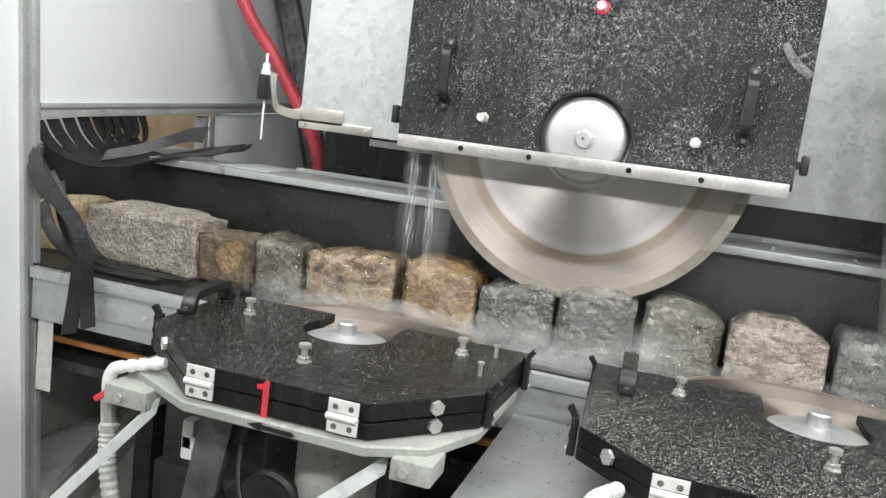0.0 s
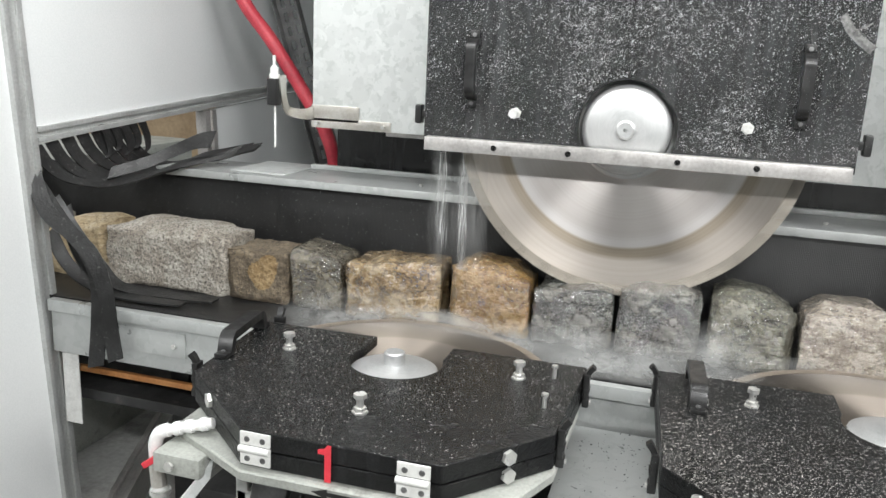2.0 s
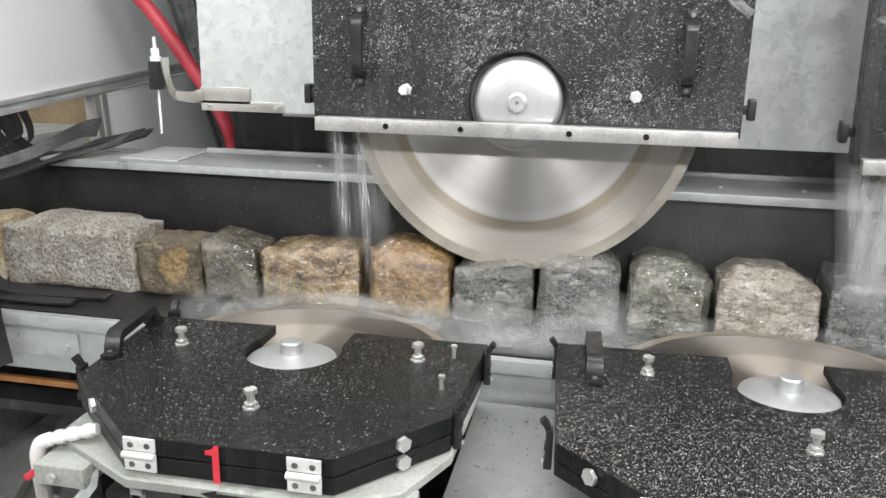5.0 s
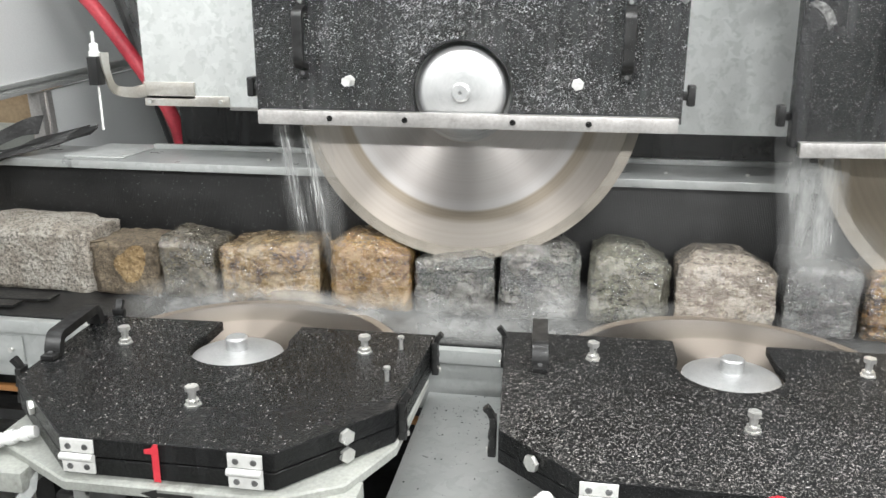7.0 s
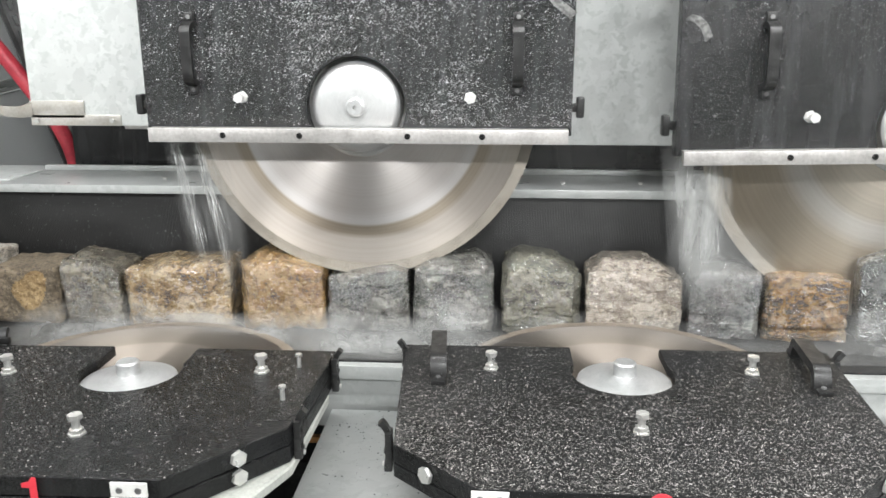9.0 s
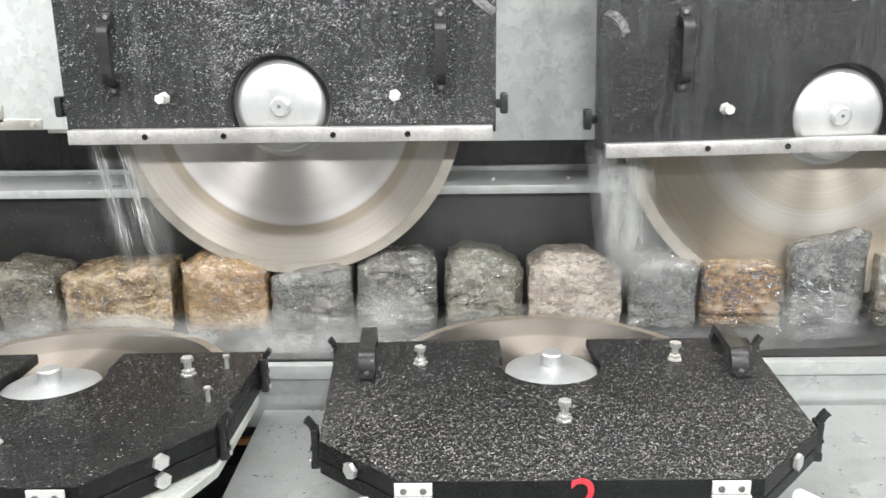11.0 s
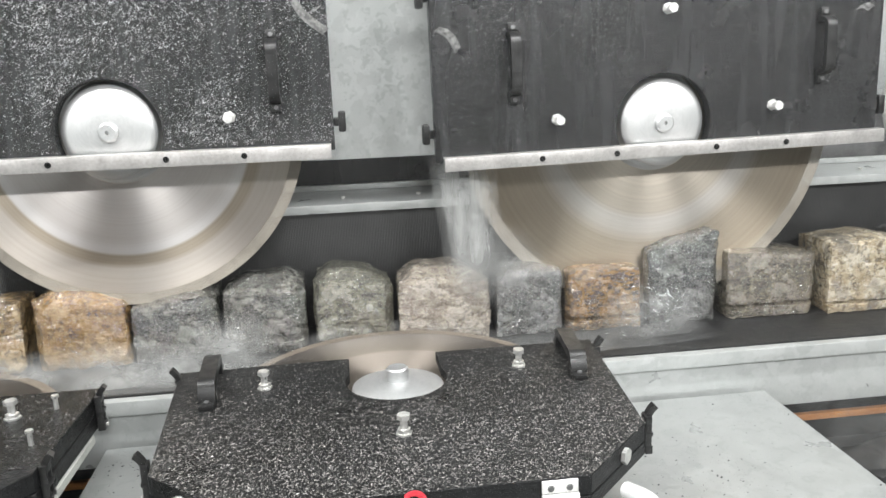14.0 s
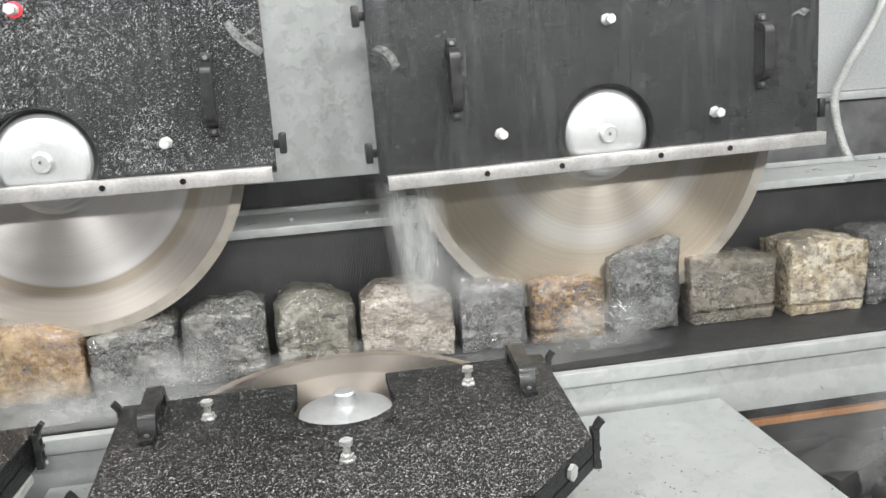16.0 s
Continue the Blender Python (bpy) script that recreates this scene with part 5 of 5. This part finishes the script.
# ---- water ----
def sheet(x0, x1, z0, z1, y, bulge, seed, mat, name, label, slant=0.0, cols=24, rows=18, kind="stuff"):
    """A curved veil of water or mist."""
    rng = random.Random(seed)
    off = Vector((rng.uniform(-9, 9), rng.uniform(-9, 9), 0))
    bm = bmesh.new()
    vs = []
    for k in range(rows + 1):
        for i in range(cols + 1):
            u, v = i / cols, k / rows
            p = Vector((x0 + (x1 - x0) * u + slant * (1 - v), y, z0 + (z1 - z0) * v))
            p.y -= bulge * math.sin(math.pi * u) * math.sin(math.pi * v) + 0.25 * bulge * noise.noise(p * 14 + off)
            vs.append(bm.verts.new(p))
    for k in range(rows):
        for i in range(cols):
            a = k * (cols + 1) + i
            bm.faces.new([vs[a], vs[a + 1], vs[a + cols + 2], vs[a + cols + 1]])
    return thing(name, bm, mat, label, "water", "water and mist", kind, smooth=180)


def streaks(x0, x1, z0, z1, y0, y1, n, seed, slant, name, label, length=(0.02, 0.07), width=0.0016):
    """Thin falling threads and drops of water."""
    rng = random.Random(seed)
    bm = bmesh.new()
    for _ in range(n):
        s = rng.random()
        z = z0 + (z1 - z0) * s
        x = x0 + (x1 - x0) * rng.random() + slant * (1 - s)
        y = rng.uniform(y0, y1)
        ln, r = rng.uniform(*length), width * rng.uniform(0.4, 1.3)
        tilt = slant * 0.6 + rng.uniform(-0.06, 0.06)
        top = Vector((x - tilt * ln, y, min(z + ln / 2, z1)))
        bot = Vector((x + tilt * ln, y, z - ln / 2))
        mid = (top + bot) / 2
        ring = [bm.verts.new(mid + Vector((math.cos(a) * r, math.sin(a) * r, 0))) for a in (0.5, 2.6, 4.7)]
        tv, bv = bm.verts.new(top), bm.verts.new(bot)
        for k in range(3):
            bm.faces.new([ring[k], ring[(k + 1) % 3], tv])
            bm.faces.new([ring[(k + 1) % 3], ring[k], bv])
    return thing(name, bm, WATER, label, "water", "water and mist", "stuff", smooth=180)


def splash(at, n, reach, seed, label):
    """Drops thrown out from a point."""
    rng = random.Random(seed)
    bm = bmesh.new()
    for _ in range(n):
        p = Vector(at) + Vector((rng.gauss(0.02, 0.4), rng.uniform(-0.5, 0.05), rng.gauss(0.0, 0.4))) * reach
        p.z = max(p.z, BELT_Z + 0.006)
        d = Vector((rng.uniform(0.2, 1), rng.uniform(-0.5, 0.2), rng.uniform(-1.0, 0.2))).normalized()
        ln, r = rng.uniform(0.003, 0.014), rng.uniform(0.0004, 0.0009)
        side = d.cross(Vector((0.1, 0.9, 0.2))).normalized() * r
        other = d.cross(side).normalized() * r
        ring = [bm.verts.new(p + side), bm.verts.new(p - side * 0.5 + other), bm.verts.new(p - side * 0.5 - other)]
        tv, bv = bm.verts.new(p + d * ln), bm.verts.new(p - d * ln)
        for k in range(3):
            bm.faces.new([ring[k], ring[(k + 1) % 3], tv])
            bm.faces.new([ring[(k + 1) % 3], ring[k], bv])
    return thing("splash_drops", bm, WATER, label, "water", "water and mist", "stuff", smooth=180)


WATER = surface("white_water", (0.78, 0.8, 0.8), (0.88, 0.89, 0.89), 30, (0.15, 0.3), 0, 100, 0.05)



def spray_band(points, rise, seed, mat, label, lean=0.0):
    """A veil of spray that stands on a line in plan and fades at its edges."""
    rng = random.Random(seed)
    off = Vector((rng.uniform(-9, 9), rng.uniform(-9, 9), 0))
    line = smoothed(points, 10)
    bm = bmesh.new()
    rows = 12
    vs = []
    for k in range(rows + 1):
        for q in line:
            p = q + Vector((0, lean * k / rows, rise * (k / rows - 0.5)))
            p.y += 0.006 * noise.noise(p * 12 + off)
            vs.append(bm.verts.new(p))
    n = len(line)
    for k in range(rows):
        for i in range(n - 1):
            a = k * n + i
            bm.faces.new([vs[a], vs[a + 1], vs[a + n + 1], vs[a + n]])
    return thing("spray_fan", bm, mat, label, "water", "water and mist", "stuff", smooth=180)


def around(cx, cy, r, a0, a1, z):
    return [(x, y, z) for x, y in arc(cx, cy, r, a0, a1, 12)]


FIRST_FALL = [
    streaks(-0.418, -0.398, 0.92, 1.172, 0.02, 0.05, 12, 1, 0.0, "water_fall", "thin threads of cooling water falling from the cover", (0.04, 0.12), 0.0007),
    streaks(-0.368, -0.356, 0.90, 1.172, 0.0, 0.04, 14, 2, 0.008, "water_fall", "thin threads of cooling water falling from the cover", (0.06, 0.16), 0.0007),
    sheet(-0.445, -0.375, 0.80, 1.32, 0.045, 0.012, 4, FALL, "water_veil", "translucent veil of falling water", -0.01),
    sheet(-0.424, -0.396, 0.86, 1.30, 0.035, 0.006, 41, JET, "water_jet", "white stream of cooling water", -0.01),
    sheet(-0.378, -0.350, 0.78, 1.32, 0.030, 0.006, 42, JET, "water_jet", "white stream of cooling water", 0.01),
    sheet(-0.40, -0.31, 0.80, 1.28, 0.033, 0.012, 24, FALL, "water_veil", "translucent veil of falling water", 0.02),
]
WATERS = [
    streaks(0.70, 0.75, 0.95, 1.14, 0.0, 0.05, 22, 3, 0.05, "water_fall", "dense cooling water falling from the second cover", (0.02, 0.06), 0.0006),
    sheet(0.64, 0.79, 0.78, 1.30, 0.035, 0.02, 5, CURTAIN, "water_veil", "translucent veil of falling water", 0.07),
    sheet(0.665, 0.755, 0.80, 1.30, 0.015, 0.02, 25, CURTAIN, "water_veil", "white veil of atomised water", 0.06),
    sheet(0.66, 0.90, 0.80, 1.02, 0.005, 0.02, 26, HAZE, "mist_bank", "white mist breaking on the stone tops", 0.04),
    splash((1.14, -0.01, 0.79), 40, 0.11, 6, "drops splashing off the black stone"),
]
MISTS = [
    spray_band([(-0.76, -0.24, 0.775), (-0.66, -0.17, 0.785), (-0.56, -0.09, 0.79), (-0.42, -0.04, 0.785)], 0.13, 31, MIST, "white spray thrown from the flat blade's rim"),
    spray_band(around(-0.378, -0.365, 0.338, 160, 20, 0.775), 0.055, 32, MIST, "white spray following the flat blade's rim"),
    spray_band([(-0.20, -0.08, 0.785), (-0.05, -0.10, 0.775), (0.12, -0.13, 0.765), (0.30, -0.15, 0.76)], 0.12, 33, MIST, "white spray drifting off the flat blade"),
    spray_band(around(0.552, -0.305, 0.34, 150, 25, 0.772), 0.05, 34, HAZE, "white spray following the second flat blade's rim"),
    sheet(-0.60, 0.34, 0.66, 0.82, -0.07, 0.04, 12, MIST, "spray_fan", "white spray drifting along the stone feet", 0.05),
    sheet(-0.45, 0.45, 0.64, 0.81, -0.11, 0.03, 13, HAZE, "mist_bank", "thin mist lying between the guards"),
    sheet(0.12, 0.34, 0.69, 0.89, -0.12, 0.03, 14, MIST, "spray_jet", "upward jet of white spray beside the guard"),
    sheet(0.17, 0.27, 0.70, 0.86, -0.13, 0.02, 19, MIST, "spray_jet", "dense core of the upward spray jet"),
    sheet(1.02, 1.32, 0.68, 0.85, -0.03, 0.03, 15, MIST, "spray_fan", "white splash at the foot of the black stone"),
    sheet(0.52, 1.35, 0.64, 0.80, -0.08, 0.04, 17, HAZE, "mist_bank", "thin mist over the belt after the second saw"),
    sheet(1.2, 2.5, 0.20, 0.80, -0.22, 0.05, 18, HAZE, "mist_bank", "thin mist drifting below the conveyor"),
    sheet(-0.55, 1.0, 0.72, 1.34, 0.181, 0.002, 21, BACK_HAZE, "mist_bank", "haze of spray drifting behind the saw blades"),
    sheet(0.25, 1.95, 0.72, 1.34, 0.184, 0.002, 22, BACK_HAZE, "mist_bank", "haze of spray drifting behind the saw blades"),
    sheet(0.05, 2.1, 0.25, 2.1, -0.95, 0.04, 20, VEIL, "mist_bank", "faint haze of water hanging round the second saw"),
]

hall()
cable_tray()
conveyor()
limit_switch()
curtain()
saw_covers()
blade_guards()
lower_frames()
pipe_set("water_pipe", (-0.605, -0.66, 0.748), (-0.95, -0.22, -0.23), 0.082, True)
pipe_set("water_pipe", (0.235, -0.69, 0.735), (-0.5, -0.86, 0.0), 0.05, False)
pipe_set("water_pipe", (0.865, -0.68, 0.735), (0.6, -0.8, 0.0), 0.03, False)


def motions():
    """Belt and stones creep along, blades spin, water flickers."""
    for ob in (*STONES, BELT_RUN):
        at = ob.location.copy()
        walk(ob, [(t / 4, pose(at.x + BELT_SPEED * t / 4, at.y, at.z)) for t in range(65)])
    for n, (blade, rest) in enumerate(BLADES):
        way = -80 if n < 2 else 80
        walk(blade, [(t / 10, rest @ pose(0, 0, 0, 0, 0, way * t + 13 * n)) for t in range(161)])
    rng = random.Random(9)
    # the first fall hangs straight, then the draught bends it
    top = Vector((-0.39, 0.03, 1.18))
    for ob in FIRST_FALL:
        off = ob.location - top
        rows = []
        for t in range(81):
            bend = 9.0 * min(1.0, max(0.0, (t / 5 - 3.5) / 4.0)) + rng.uniform(-0.5, 0.5)
            rows.append((t / 5, pose(top.x, top.y, top.z + rng.uniform(-0.01, 0.01), 0, -bend, 0) @ pose(off.x, off.y, off.z)))
        walk(ob, rows)
    for n, ob in enumerate(WATERS + MISTS):
        at = ob.location.copy()
        dx, dz = (0.002, 0.010) if n < len(WATERS) else (0.006, 0.004)
        walk(ob, [(t / 5, pose(at.x + rng.uniform(-dx, dx), at.y, at.z + rng.uniform(-dz, dz))) for t in range(81)])


motions()
